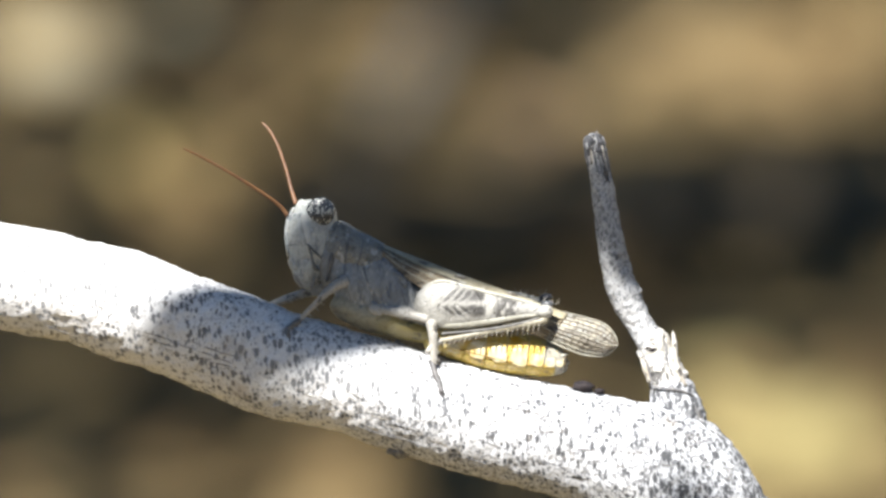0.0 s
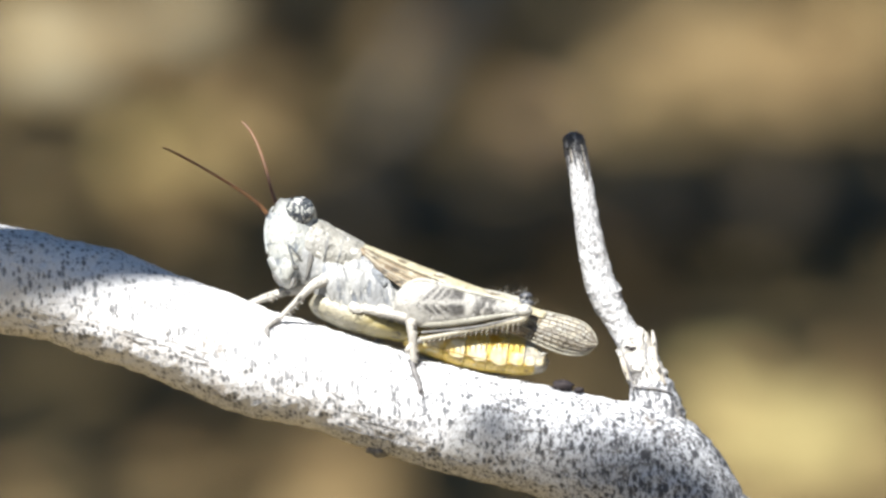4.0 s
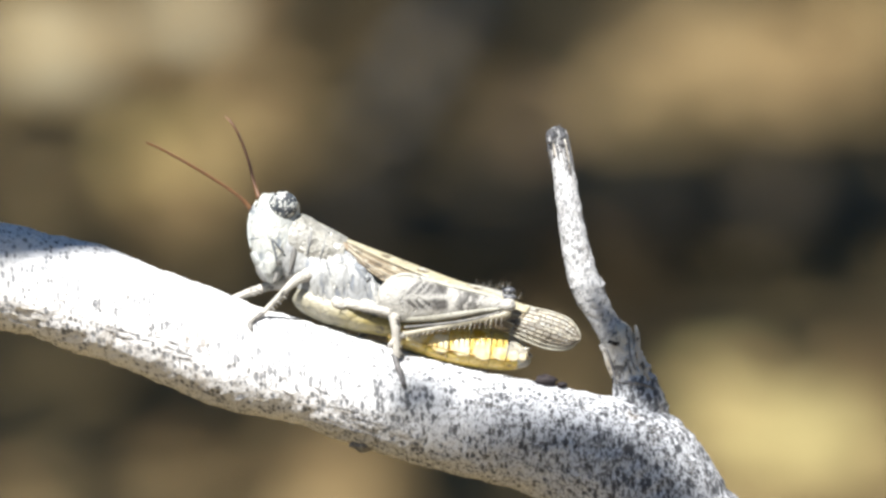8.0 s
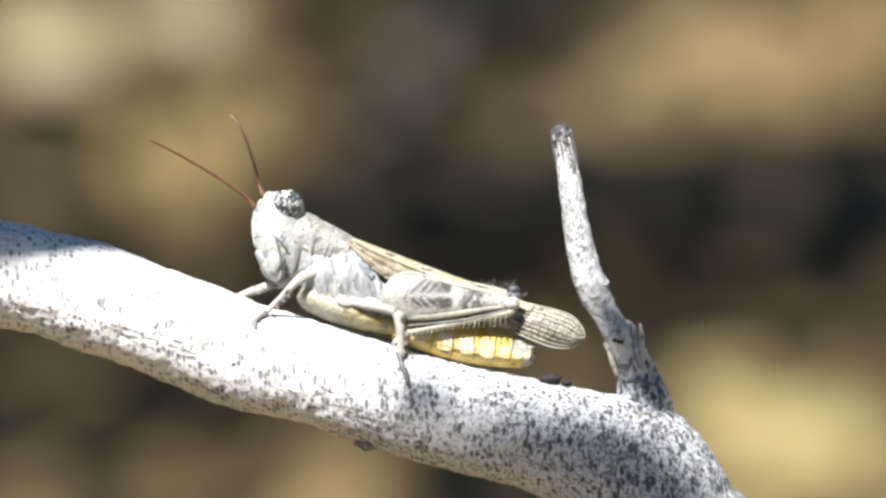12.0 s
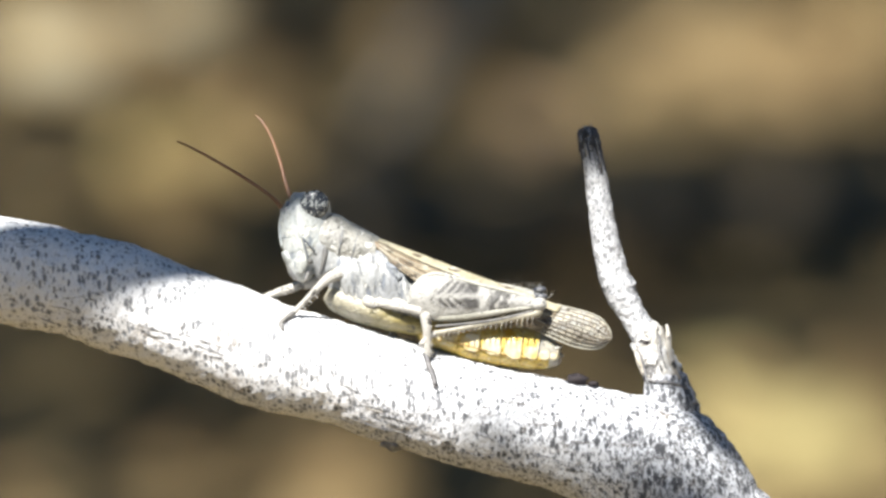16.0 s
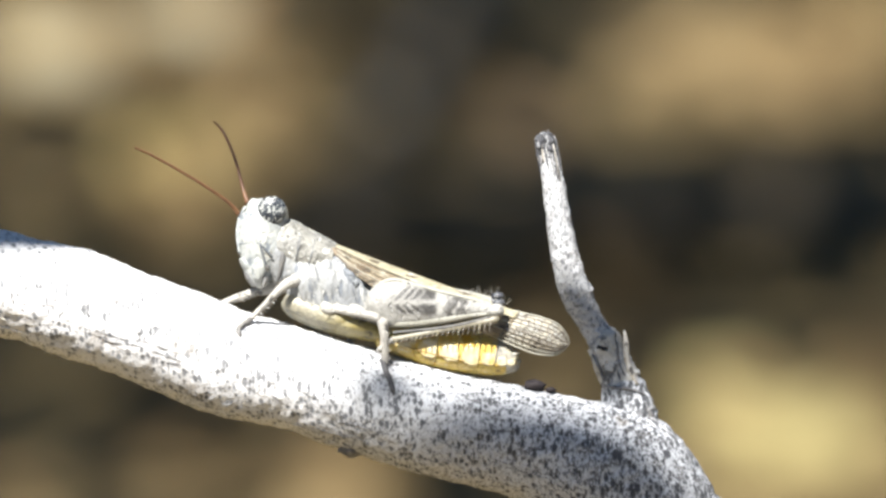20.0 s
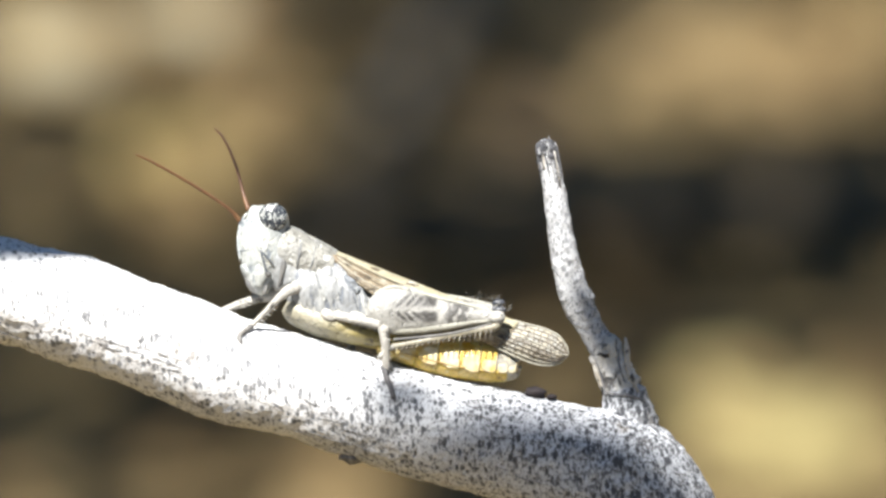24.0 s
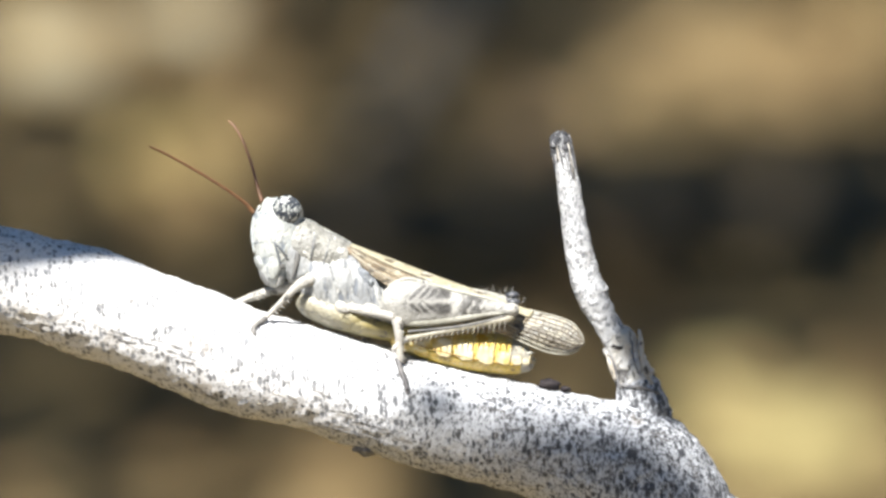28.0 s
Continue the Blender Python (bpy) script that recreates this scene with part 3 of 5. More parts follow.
def build_limb():
    limb = tagged(new("tree_branch"), "white-barked dead branch pitted with dark lenticels, one short upright twig", "branch")
    stem = [(-172.65, 3.06, 35.77, 3.06, 3.06), (-116.53, 2.04, 19.44, 3.88, 3.88), (-75.71, 0.51, 5.66, 4.49, 4.49), (-52.75, 0.00, 0.05, 4.69, 4.69), (-40.00, 0.00, -2.45, 4.80, 4.80),
            (-36.17, 0.00, -3.27, 4.64, 4.74), (-32.35, 0.00, -4.39, 4.95, 4.85), (-27.96, 0.00, -5.97, 4.74, 4.80), (-23.16, 0.00, -7.81, 4.85, 4.85), (-18.57, 0.00, -9.69, 4.90, 4.85), (-14.49, 0.00, -10.71, 4.69, 4.74),
            (-11.33, 0.00, -11.53, 4.59, 4.69), (-8.37, 0.00, -12.50, 4.69, 4.74), (-4.80, 0.00, -13.67, 4.74, 4.80), (-1.73, 0.00, -14.59, 4.80, 4.85), (2.35, 0.00, -15.66, 4.85, 4.90), (8.47, 0.00, -17.09, 5.00, 5.05),
            (12.55, 0.00, -18.47, 5.61, 5.51), (16.43, 0.00, -19.95, 6.48, 6.02), (18.83, 0.00, -22.60, 6.43, 6.12), (21.02, 0.00, -26.58, 6.28, 6.22), (25.51, 0.51, -34.64, 6.43, 6.43),
            (46.73, 3.06, -99.95, 7.65, 7.65), (87.55, 10.20, -242.80, 9.44, 9.44), (128.37, 17.86, -451.99, 12.24, 12.24)]
    part("limb", tube(stem, 22, 84, 0.028, 0.8), WHITE_BARK, limb)
    twig = [(18.06, 0.00, -16.28, 2.45, 2.45), (17.55, 0.00, -13.83, 2.14, 2.04), (17.19, 0.00, -12.30, 1.84, 1.79), (16.53, 0.00, -10.41, 1.58, 1.58), (15.61, 0.00, -8.11, 1.43, 1.43),
            (14.49, 0.00, -6.38, 1.17, 1.22), (13.27, 0.00, -4.13, 1.38, 1.38), (12.40, 0.00, -1.73, 1.33, 1.33), (11.63, 0.00, 1.99, 1.17, 1.22),
            (11.02, 0.00, 6.12, 1.02, 1.07), (10.41, 0.00, 9.49, 0.87, 0.92)]
    t = part("twig", tube(twig, 14, 40, 0.10, 1.6), TWIG_BARK, limb)
    part("broken_tip", tube([(10.56, 0.00, 8.72, 0.82, 0.87), (10.41, 0.00, 9.34, 0.97, 0.97), (10.26, 0.00, 10.10, 0.97, 0.97), (10.10, 0.00, 10.82, 0.71, 0.71)], 8, 28, 0.3, 2.2), TIP_WOOD, t, "grey broken end of the twig")
    for a, b, w in (((10.41, -0.20, 10.46), (10.51, -0.15, 11.33), 0.08), ((9.90, -0.31, 10.46), (9.80, -0.31, 10.97), 0.12), ((10.77, -0.10, 10.36), (10.92, -0.10, 10.77), 0.1)):
        part("splinter", tube([(*a, w, w), (*((np.array(a) + np.array(b)) / 2 + 0.03), w * 0.8, w * 0.8), (*b, w * 0.3, w * 0.3)], 3, 6), DEAD_WOOD, t)
    part("bark_collar", tube([(15.20, 0.00, -7.60, 1.12, 1.12), (15.41, -0.05, -7.81, 1.63, 1.58), (15.92, -0.05, -8.72, 1.58, 1.58), (16.33, 0.00, -9.85, 1.68, 1.68), (16.73, 0.00, -10.77, 1.73, 1.68), (17.04, 0.00, -11.38, 1.84, 1.79), (17.24, 0.00, -11.89, 1.63, 1.68)], 6, 40, 0.11, 1.8), TWIG_BASE, t, "split flaking bark round the twig's foot")
    part("bark_collar", tube([(16.94, 0.00, -10.97, 1.33, 1.43), (17.19, 0.00, -11.89, 1.94, 1.89), (17.45, 0.00, -12.81, 2.14, 2.14), (17.70, 0.00, -13.93, 2.45, 2.55), (17.96, 0.00, -15.25, 2.45, 2.76)], 6, 40, 0.09, 1.6), COLLAR_BARK, t)
    for rows in ([(15.51, -1.12, -11.79, 0.10, 0.10), (16.43, -1.94, -11.99, 0.15, 0.10), (17.55, -2.04, -12.09, 0.15, 0.10), (18.67, -1.73, -12.40, 0.13, 0.10), (19.59, -0.82, -12.91, 0.10, 0.10)],):
        part("bark_crease", tube(rows, 10, 10, 0.9, 4.0), DEAD_WOOD, t)
    part("bark_flake", tube([(17.35, -0.71, -6.89, 0.10, 0.26), (17.50, -0.92, -7.91, 0.26, 0.41), (17.55, -1.02, -9.39, 0.31, 0.51), (18.01, -1.22, -10.77, 0.31, 0.46), (18.52, -1.33, -11.79, 0.15, 0.31)], 5, 10, 0.2, 2.5), FLAKE, t, "peeling strip of bark")
    part("bark_flake", tube([(14.44, -0.71, -9.03, 0.15, 0.31), (14.85, -0.92, -10.15, 0.26, 0.41), (15.25, -1.02, -11.38, 0.20, 0.36)], 5, 10, 0.2, 2.5), FLAKE, t)
    part("bark_crease", tube([(16.73, -1.33, -7.91, 0.08, 0.08), (16.79, -1.53, -9.13, 0.11, 0.10), (17.09, -1.58, -10.41, 0.12, 0.10), (17.65, -1.53, -11.38, 0.08, 0.08)], 8, 8, 0.5, 3.0), DEAD_WOOD, t)
    part("bark_crease", tube([(14.59, -1.02, -8.52, 0.08, 0.08), (15.00, -1.12, -9.64, 0.11, 0.10), (15.31, -1.22, -10.92, 0.11, 0.10), (15.61, -1.33, -12.19, 0.08, 0.08)], 8, 8, 0.5, 3.0), DEAD_WOOD, t)
    part("bud_scar", ball((15.36, -1.43, -8.42), (0.5, 0.25, 0.35), 14, 8, 0.3, 2.0), BUD, t, "dark scar")
    part("node_ring", tube([(13.01, 0.00, -3.01, 1.30, 1.34), (13.16, 0.00, -3.37, 1.36, 1.38), (13.37, 0.00, -3.83, 1.32, 1.34)], 4, 28, 0.12, 2.5), TWIG_BARK, t)
    part("node_knob", ball((12.05, -0.20, -3.40), (0.55, 0.7, 0.42), 16, 10, 0.3, 2.2), TWIG_BARK, t)
    # stringy fibres of the broken end
    fib = random.Random(11)
    for k in range(22):
        a = 2 * math.pi * k / 22 + fib.uniform(-0.1, 0.1)
        low, high, lean = fib.uniform(5.2, 8.4), fib.uniform(9.9, 10.9), fib.uniform(-0.12, 0.12)
        rows = []
        for q in (0.0, 0.35, 0.7, 1.0):
            z = low + (high - low) * q
            r = float(np.interp(z, (5, 8, 9.5, 11), (1.05, 0.99, 0.97, 0.90)))
            cx = float(np.interp(z, (6.1, 9.5, 10.8), (11.02, 10.41, 10.15)))
            th = fib.uniform(0.06, 0.11) * (1.0 - 0.55 * abs(q - 0.5))
            rows.append((cx + r * math.cos(a + lean * q), r * math.sin(a + lean * q), z, th, th))
        part("fibre", tube(rows, 3, 6, 0.2, 3.0), (TIP_WOOD, DEAD_WOOD, TIP_WOOD, FLAKE)[k % 4], t, "stringy grey wood fibre" if k == 0 else "")
    part("bud", ball((9.29, -1.02, -11.85), (0.98, 0.70, 0.52), 20, 12, 0.35, 1.9), BUD, limb, "dark dried bud")
    part("bud", ball((10.71, -0.92, -12.24), (0.5, 0.5, 0.28), 14, 8, 0.25, 1.5), BUD, limb)
    part("knot", ball((-7.19, -0.61, -17.60), (1.2, 1.2, 0.7), 18, 10, 0.3, 1.2), DEAD_WOOD, limb, "small dark knot under the branch")
    # flaked ridges of bark along the underside
    for k in range(34):
        x = 20 + k * 30 + random.uniform(-10, 10)
        c = np.interp(x, (0, 150, 236, 420, 620, 750, 950, 1040), (489, 527, 558, 631, 686, 727, 776, 808))
        w = radians(random.uniform(22, 58))
        y, z = -93 * math.cos(w), c + 93 * math.sin(w)
        ln = random.uniform(14, 34)
        rows = [((x + s * ln - 784) * 0.05102, y * 0.05102, (441 - z - s * ln * 0.32 + random.uniform(-2, 2)) * 0.05102, 0.045 * (1 - 0.7 * abs(s)), 0.08 * (1 - 0.7 * abs(s))) for s in (-1, -0.4, 0.3, 1)]
        part("bark_ridge", tube(rows, 4, 8, 0.5, 3.0), FLAKE, limb)
    # dark cracks on the flank and round the fork
    rng = random.Random(3)
    for k in range(26):
        x = rng.uniform(30, 1010)
        c = np.interp(x, (0, 150, 236, 420, 620, 750, 950, 1040), (489, 527, 558, 631, 686, 727, 776, 808))
        w = radians(rng.uniform(8, 52))
        ln = rng.uniform(20, 60)
        r = np.interp(x, (0, 900, 1040), (94, 97, 109))
        rows = []
        for q in (-1, -0.5, 0, 0.5, 1):
            v = w + rng.uniform(-0.02, 0.02)
            rows.append(((x + q * ln - 784) * 0.05102, -r * math.cos(v) * 0.05102, (441 - c - q * ln * 0.33 - r * math.sin(v)) * 0.05102, 0.038 * (1.1 - abs(q)), 0.038 * (1.1 - abs(q))))
        part("bark_crack", tube(rows, 4, 6, 0.5, 4.0), DEAD_WOOD, limb)
    return limb


limb = build_limb()

# ---------------------------------------------------------------- the grasshopper
HIP = Vector((-4.80, -2.65, -5.10)) * MM


WING_ROOT = Vector((-8.78, 0.00, 0.66)) * MM


def hair(a, b, w=0.025, bm=None):
    a, b = np.array(a), np.array(b)
    return tube([(*a, w, w), (*((a + b) / 2), w * 0.8, w * 0.8), (*b, w * 0.25, w * 0.25)], 2, 5, bm=bm)


def mirrored(rows):
    return [(r[0], -r[1], *r[2:]) for r in rows]


def hind_leg(hopper, side):
    """Swollen femur with a herringbone of ridges, knee, folded spiny tibia and foot. side: -1 near, 1 far."""
    f = (lambda rows: rows) if side < 0 else mirrored
    hip = Vector((HIP.x, HIP.y * -side, HIP.z))
    fem = [(-5.61, -2.55, -4.85, 0.71, 0.61), (-4.80, -2.86, -4.54, 1.68, 0.87), (-3.52, -2.96, -4.49, 2.09, 1.02), (-1.73, -2.96, -4.69, 1.94, 0.97), (0.31, -2.91, -4.85, 1.48, 0.82),
           (2.60, -2.86, -4.90, 1.02, 0.66), (4.49, -2.81, -4.95, 0.61, 0.51), (5.82, -2.81, -5.10, 0.56, 0.46)]
    leg = part("hind_leg", tube(f(fem), 8, 24, 0.02, 1.5), FEMUR, hopper, "pale grey swollen femur with dark bands", hip)

    def add(name, bm, mat, label=""):
        bmesh.ops.translate(bm, verts=bm.verts, vec=-hip)
        return part(name, bm, mat, leg, label)

    # keels above and below
    add("upper_keel", tube(f([(-5.20, -2.86, -2.91, 0.15, 0.15), (-3.52, -2.96, -2.30, 0.20, 0.20), (-1.48, -2.96, -2.76, 0.20, 0.20), (0.82, -2.91, -3.37, 0.20, 0.20), (3.37, -2.86, -3.98, 0.20, 0.20), (5.41, -2.81, -4.59, 0.20, 0.20)]), 6, 8), FEMUR_KEEL)
    add("lower_keel", tube(f([(-4.18, -3.06, -6.07, 0.26, 0.20), (-2.76, -3.27, -6.17, 0.46, 0.36), (0.31, -3.21, -5.92, 0.46, 0.36), (2.86, -3.11, -5.56, 0.36, 0.31), (5.20, -2.96, -5.31, 0.20, 0.26)]), 6, 10), FEMUR_KEEL)
    add("lower_groove", tube(f([(-3.47, -3.16, -7.04, 0.13, 0.15), (0.31, -3.21, -6.68, 0.13, 0.15), (2.86, -3.16, -6.28, 0.13, 0.15), (5.31, -3.06, -5.61, 0.10, 0.15)]), 6, 8), SEAM, "dark groove")
    for k in range(11):
        x = 706 + k * 14
        h = float(np.interp(x, (700, 750, 800, 860), (27, 25, 18, 8)))
        y = -79 + max(0, (x - 720)) * 0.085
        for s in (-1, 1):
            rows = [((x - 784) * 0.05102, y * 0.05102, (441 - 532 + (x - 700) * -0.05) * 0.05102, 0.05, 0.045),
                    ((x + 9 - 784) * 0.05102, (y + 3) * 0.05102, (441 - 532 - s * h * 0.5) * 0.05102, 0.06, 0.05),
                    ((x + 16 - 784) * 0.05102, (y + 10) * 0.05102, (441 - 532 - s * h) * 0.05102, 0.03, 0.03)]
            add("femur_ridge", tube(f(rows), 3, 6), FEMUR)
    add("knee", ball(f([(*(5.82, -2.81, -5.05), 0)])[0][:3], (0.75, 0.6, 0.62), 18, 12, 0.06, 1.5), KNEE if side < 0 else KNEE_DARK, "pale rounded knee" if side < 0 else "dark knee")
    add("knee_lobe", ball(f([(*(6.02, -2.55, -4.39), 0)])[0][:3], (0.62, 0.4, 0.34), 14, 8, 0.1, 2.0), KNEE_DARK, "dark lobe of the knee")
    tib = [(5.92, -2.76, -5.51, 0.36, 0.36), (5.51, -2.81, -5.92, 0.41, 0.41), (3.37, -2.91, -6.33, 0.36, 0.36), (0.31, -2.96, -6.94, 0.33, 0.33), (-2.50, -2.96, -7.50, 0.31, 0.31), (-3.67, -2.91, -7.70, 0.31, 0.31)]
    add("tibia", tube(f(tib), 6, 12), TIBIA, "cream folded tibia with dark spines")
    for k in range(19):
        x = 722 + k * 9.2 + random.uniform(-1, 1)
        z = float(np.interp(x, (712, 735, 790, 850, 892), (592, 588, 577, 565, 557)))
        ln = 11 + max(0, x - 800) * 0.16
        for dy, row in ((-5, 0), (5, 1)):
            a = ((x + row * 4 - 784) * 0.05102, (-58 + dy) * 0.05102, (441 - z - 3) * 0.05102)
            b = ((x + row * 4 - 3 - 784) * 0.05102, (-60 + dy * 1.6) * 0.05102, (441 - z - ln) * 0.05102)
            if side > 0:
                a, b = (a[0], -a[1], a[2]), (b[0], -b[1], b[2])
            add("spine", hair(a, b, 0.065), SPINE if (k + row) % 4 else TIBIA)
    add("tarsus", tube(f([(-3.57, -2.96, -7.70, 0.31, 0.31), (-4.29, -3.27, -8.11, 0.26, 0.31), (-4.80, -3.47, -8.72, 0.26, 0.26)]), 4, 10), LEG)
    bm = bmesh.new()
    for k in range(34 if side < 0 else 14):
        x, z = random.uniform(848, 918), 0
        z = float(np.interp(x, (848, 880, 905, 918), (514, 522, 523, 530)))
        a = ((x - 784) * 0.05102, -54 * 0.05102 * -side, (441 - z) * 0.05102)
        b = (a[0] + random.uniform(-0.4, 0.5), a[1] + random.uniform(-0.3, 0.3), a[2] + random.uniform(0.25, 0.7))
        hair(a, b, 0.012, bm)
    tagged(add("hairs", bm, KNEE, "fine pale hairs"), kind="stuff")
    return leg


def walking_leg(hopper, name, upper, lower, foot, foot_mat, label):
    leg = part(name, tube(upper, 6, 14, 0.04, 2.0), LEG, hopper, label)
    part("tibia", tube(lower, 6, 12, 0.04, 2.0), LEG, leg)
    part("tarsus", tube(foot, 5, 10, 0.1, 2.5), foot_mat, leg)
    for s in (-1, 1):
        e = foot[-1]
        part("claw", tube([(e[0], e[1], e[2], 0.09, 0.09), (e[0] + 0.1, e[1] - 0.1 + s * 0.12, e[2] - 0.25, 0.07, 0.07), (e[0] - 0.05, e[1] + s * 0.2, e[2] - 0.42, 0.02, 0.02)], 3, 6), LEG_DARK, leg)
    n = len(lower)
    for k in range(9):
        t = (k + 1) / 10 * (n - 1)
        i = int(t)
        p = np.array(lower[i][:3]) * (1 - t % 1) + np.array(lower[min(i + 1, n - 1)][:3]) * (t % 1)
        part("spine", hair(p + np.array((0.10, -0.1, 0)), p + np.array((0.58, -0.30, -0.34)), 0.06), LEG if k % 2 else SPINE, leg)
    return leg


def antenna(hopper, rows, label):
    ob = part("antenna", tube(rows, 10, 10), ANTENNA, hopper, label)
    a, b = rows[0], rows[1]
    part("scape", tube([(*a[:3], 0.19, 0.19), tuple(np.array(a) * 0.88 + np.array(b) * 0.12)[:3] + (0.21, 0.21), tuple(np.array(a) * 0.75 + np.array(b) * 0.25)[:3] + (0.2, 0.2)], 4, 10), MOUTH, ob)


def build_grasshopper():
    g = tagged(new("grasshopper"), "pale grey grasshopper with orange abdomen resting on the white branch", "grasshopper")
    # head
    skull = [(-15.31, 0.00, 4.88, 0.51, 0.71), (-15.36, 0.00, 4.60, 1.30, 1.33), (-15.20, 0.00, 3.93, 2.14, 1.79), (-15.20, 0.00, 3.11, 2.30, 1.94), (-15.20, 0.00, 1.84, 2.35, 2.04), (-15.25, 0.00, 0.46, 2.19, 1.99), (-15.41, 0.00, -0.87, 1.79, 1.63), (-15.51, 0.00, -1.99, 1.33, 1.28), (-15.51, 0.00, -2.86, 0.66, 0.71)]
    head = part("head", tube(skull, 8, 36, 0.012, 1.0), FACE, g, "pale grey-white steep face")
    for s in (-1, 1):
        e = part("eye", ball((-14.39, 0.00, 3.93), (1.30, 0.56, 1.30), 28, 18, 0.01, 2.0), EYE_SHELL, head, "black and white mottled oval eye")
        e.location = (0, s * 31 * 0.05102 * MM, 0)
        fc = [(-16.79, -0.46, 4.29, 0.13, 0.15), (-17.35, -0.51, 3.11, 0.15, 0.15), (-17.50, -0.56, 1.58, 0.15, 0.15), (-17.30, -0.61, 0.05, 0.13, 0.15)]
        part("face_ridge", tube(fc if s < 0 else mirrored(fc), 6, 8), FACE, head)
        st = [(-15.92, -1.72, 3.73, 0.16, 0.10), (-15.72, -1.88, 2.91, 0.30, 0.12), (-15.55, -1.97, 2.05, 0.28, 0.12), (-15.42, -2.00, 1.15, 0.13, 0.08)]
        part("face_stripe", tube(st if s < 0 else mirrored(st), 6, 10, 0.15, 2.0), FACE_STRIPE, head, "whitish stripe under the eye")
        gr = [(-15.47, -2.02, 0.97, 0.08, 0.08), (-15.28, -2.00, 0.30, 0.11, 0.09), (-15.10, -1.92, -0.40, 0.09, 0.09), (-14.94, -1.76, -1.07, 0.13, 0.10)]
        part("cheek_groove", tube(gr if s < 0 else mirrored(gr), 6, 8, 0.3, 3.0), FACE_SEAM, head)
        gr = [(-15.47, -2.02, 0.97, 0.07, 0.08), (-14.90, -2.00, 0.36, 0.10, 0.09), (-14.30, -1.94, -0.30, 0.06, 0.08)]
        part("cheek_groove", tube(gr if s < 0 else mirrored(gr), 6, 8), FACE_SEAM, head)
        gr = [(-17.36, -0.82, 0.90, 0.05, 0.08), (-16.50, -1.60, 0.98, 0.06, 0.08), (-15.47, -2.00, 0.97, 0.07, 0.07)]
        part("face_seam", tube(gr if s < 0 else mirrored(gr), 6, 8), FACE_SEAM, head)
        md = [(-15.51, -1.48, -0.26, 0.51, 0.31), (-15.51, -1.43, -1.28, 0.61, 0.31), (-15.71, -1.12, -2.19, 0.41, 0.31)]
        part("mandible", tube(md if s < 0 else mirrored(md), 6, 14), FACE, head)
        pl = [(-15.10, -1.00, -1.79, 0.20, 0.20), (-15.02, -1.08, -2.40, 0.15, 0.15), (-15.22, -1.02, -2.95, 0.11, 0.11)]
        part("palp", tube(pl if s < 0 else mirrored(pl), 6, 10), MOUTH, head)
        for rows in ([(-15.05, -1.78, -0.95, 0.10, 0.08), (-14.80, -1.72, -1.17, 0.24, 0.10), (-14.54, -1.55, -1.35, 0.10, 0.08)], [(-13.42, -1.99, 0.20, 0.10, 0.12), (-13.42, -2.06, -0.36, 0.27, 0.15), (-13.58, -2.02, -1.17, 0.20, 0.15), (-13.85, -1.88, -2.30, 0.12, 0.12)]):
            part("face_mark", tube(rows if s < 0 else mirrored(rows), 5, 8), SEAM, head)
    part("clypeus", tube([(-16.94, 0.00, -0.26, 0.51, 1.12), (-16.68, 0.00, -0.87, 0.56, 1.22), (-16.43, 0.00, -1.38, 0.46, 1.02)], 6, 18), FACE, head)
    part("labrum", tube([(-16.48, 0.00, -1.28, 0.51, 0.92), (-16.22, 0.00, -1.99, 0.61, 0.97), (-15.87, 0.00, -2.76, 0.41, 0.66)], 6, 18), MOUTH, head)
    antenna(g, [(-17.40, -0.61, 3.67, 0.23, 0.23), (-18.32, -1.12, 4.69, 0.17, 0.17), (-20.36, -2.24, 6.12, 0.15, 0.15), (-23.16, -3.78, 7.81, 0.13, 0.13), (-25.31, -5.00, 8.98, 0.12, 0.12), (-26.63, -5.71, 9.59, 0.08, 0.08)], "thin reddish-brown antenna")
    antenna(g, [(-16.63, 0.61, 4.64, 0.23, 0.23), (-17.09, 1.02, 6.07, 0.17, 0.17), (-17.55, 1.53, 7.81, 0.15, 0.15), (-18.27, 2.14, 9.85, 0.13, 0.13), (-19.03, 2.65, 11.28, 0.12, 0.12), (-19.74, 2.96, 12.04, 0.08, 0.08)], "thin reddish-brown antenna")
    # thorax
    pron = [(-14.80, 0.00, 1.48, 1.33, 1.22), (-13.88, 0.00, 1.22, 2.09, 1.73), (-12.96, 0.00, 0.82, 2.30, 2.09), (-11.84, 0.00, 0.20, 2.14, 2.24), (-10.66, 0.00, -0.26, 2.09, 2.30), (-9.69, 0.00, -0.61, 1.99, 2.24), (-9.03, 0.00, -0.77, 1.89, 2.14)]
    p = part("pronotum", tube(pron, 8, 40, 0.02, 1.8), PRONOTUM, g, "grainy grey-brown saddle behind the head")
    part("median_keel", tube([(-12.96, 0.00, 2.91, 0.15, 0.20), (-11.43, 0.00, 2.30, 0.20, 0.26), (-10.15, 0.00, 1.68, 0.20, 0.26), (-9.03, 0.00, 1.12, 0.15, 0.20)], 6, 10), PRONOTUM, p)
    for s in (-1, 1):
        for rows in ([(-11.79, -1.58, 1.89, 0.05, 0.06), (-11.99, -2.27, 0.56, 0.06, 0.07), (-12.24, -2.17, -0.56, 0.04, 0.05)], [(-10.51, -1.58, 1.38, 0.04, 0.06), (-10.77, -2.30, 0.05, 0.05, 0.07), (-11.12, -2.19, -1.07, 0.04, 0.05)]):
            part("furrow", tube(rows if s < 0 else mirrored(rows), 6, 8, 0.5, 3.0), FACE_SEAM, p)
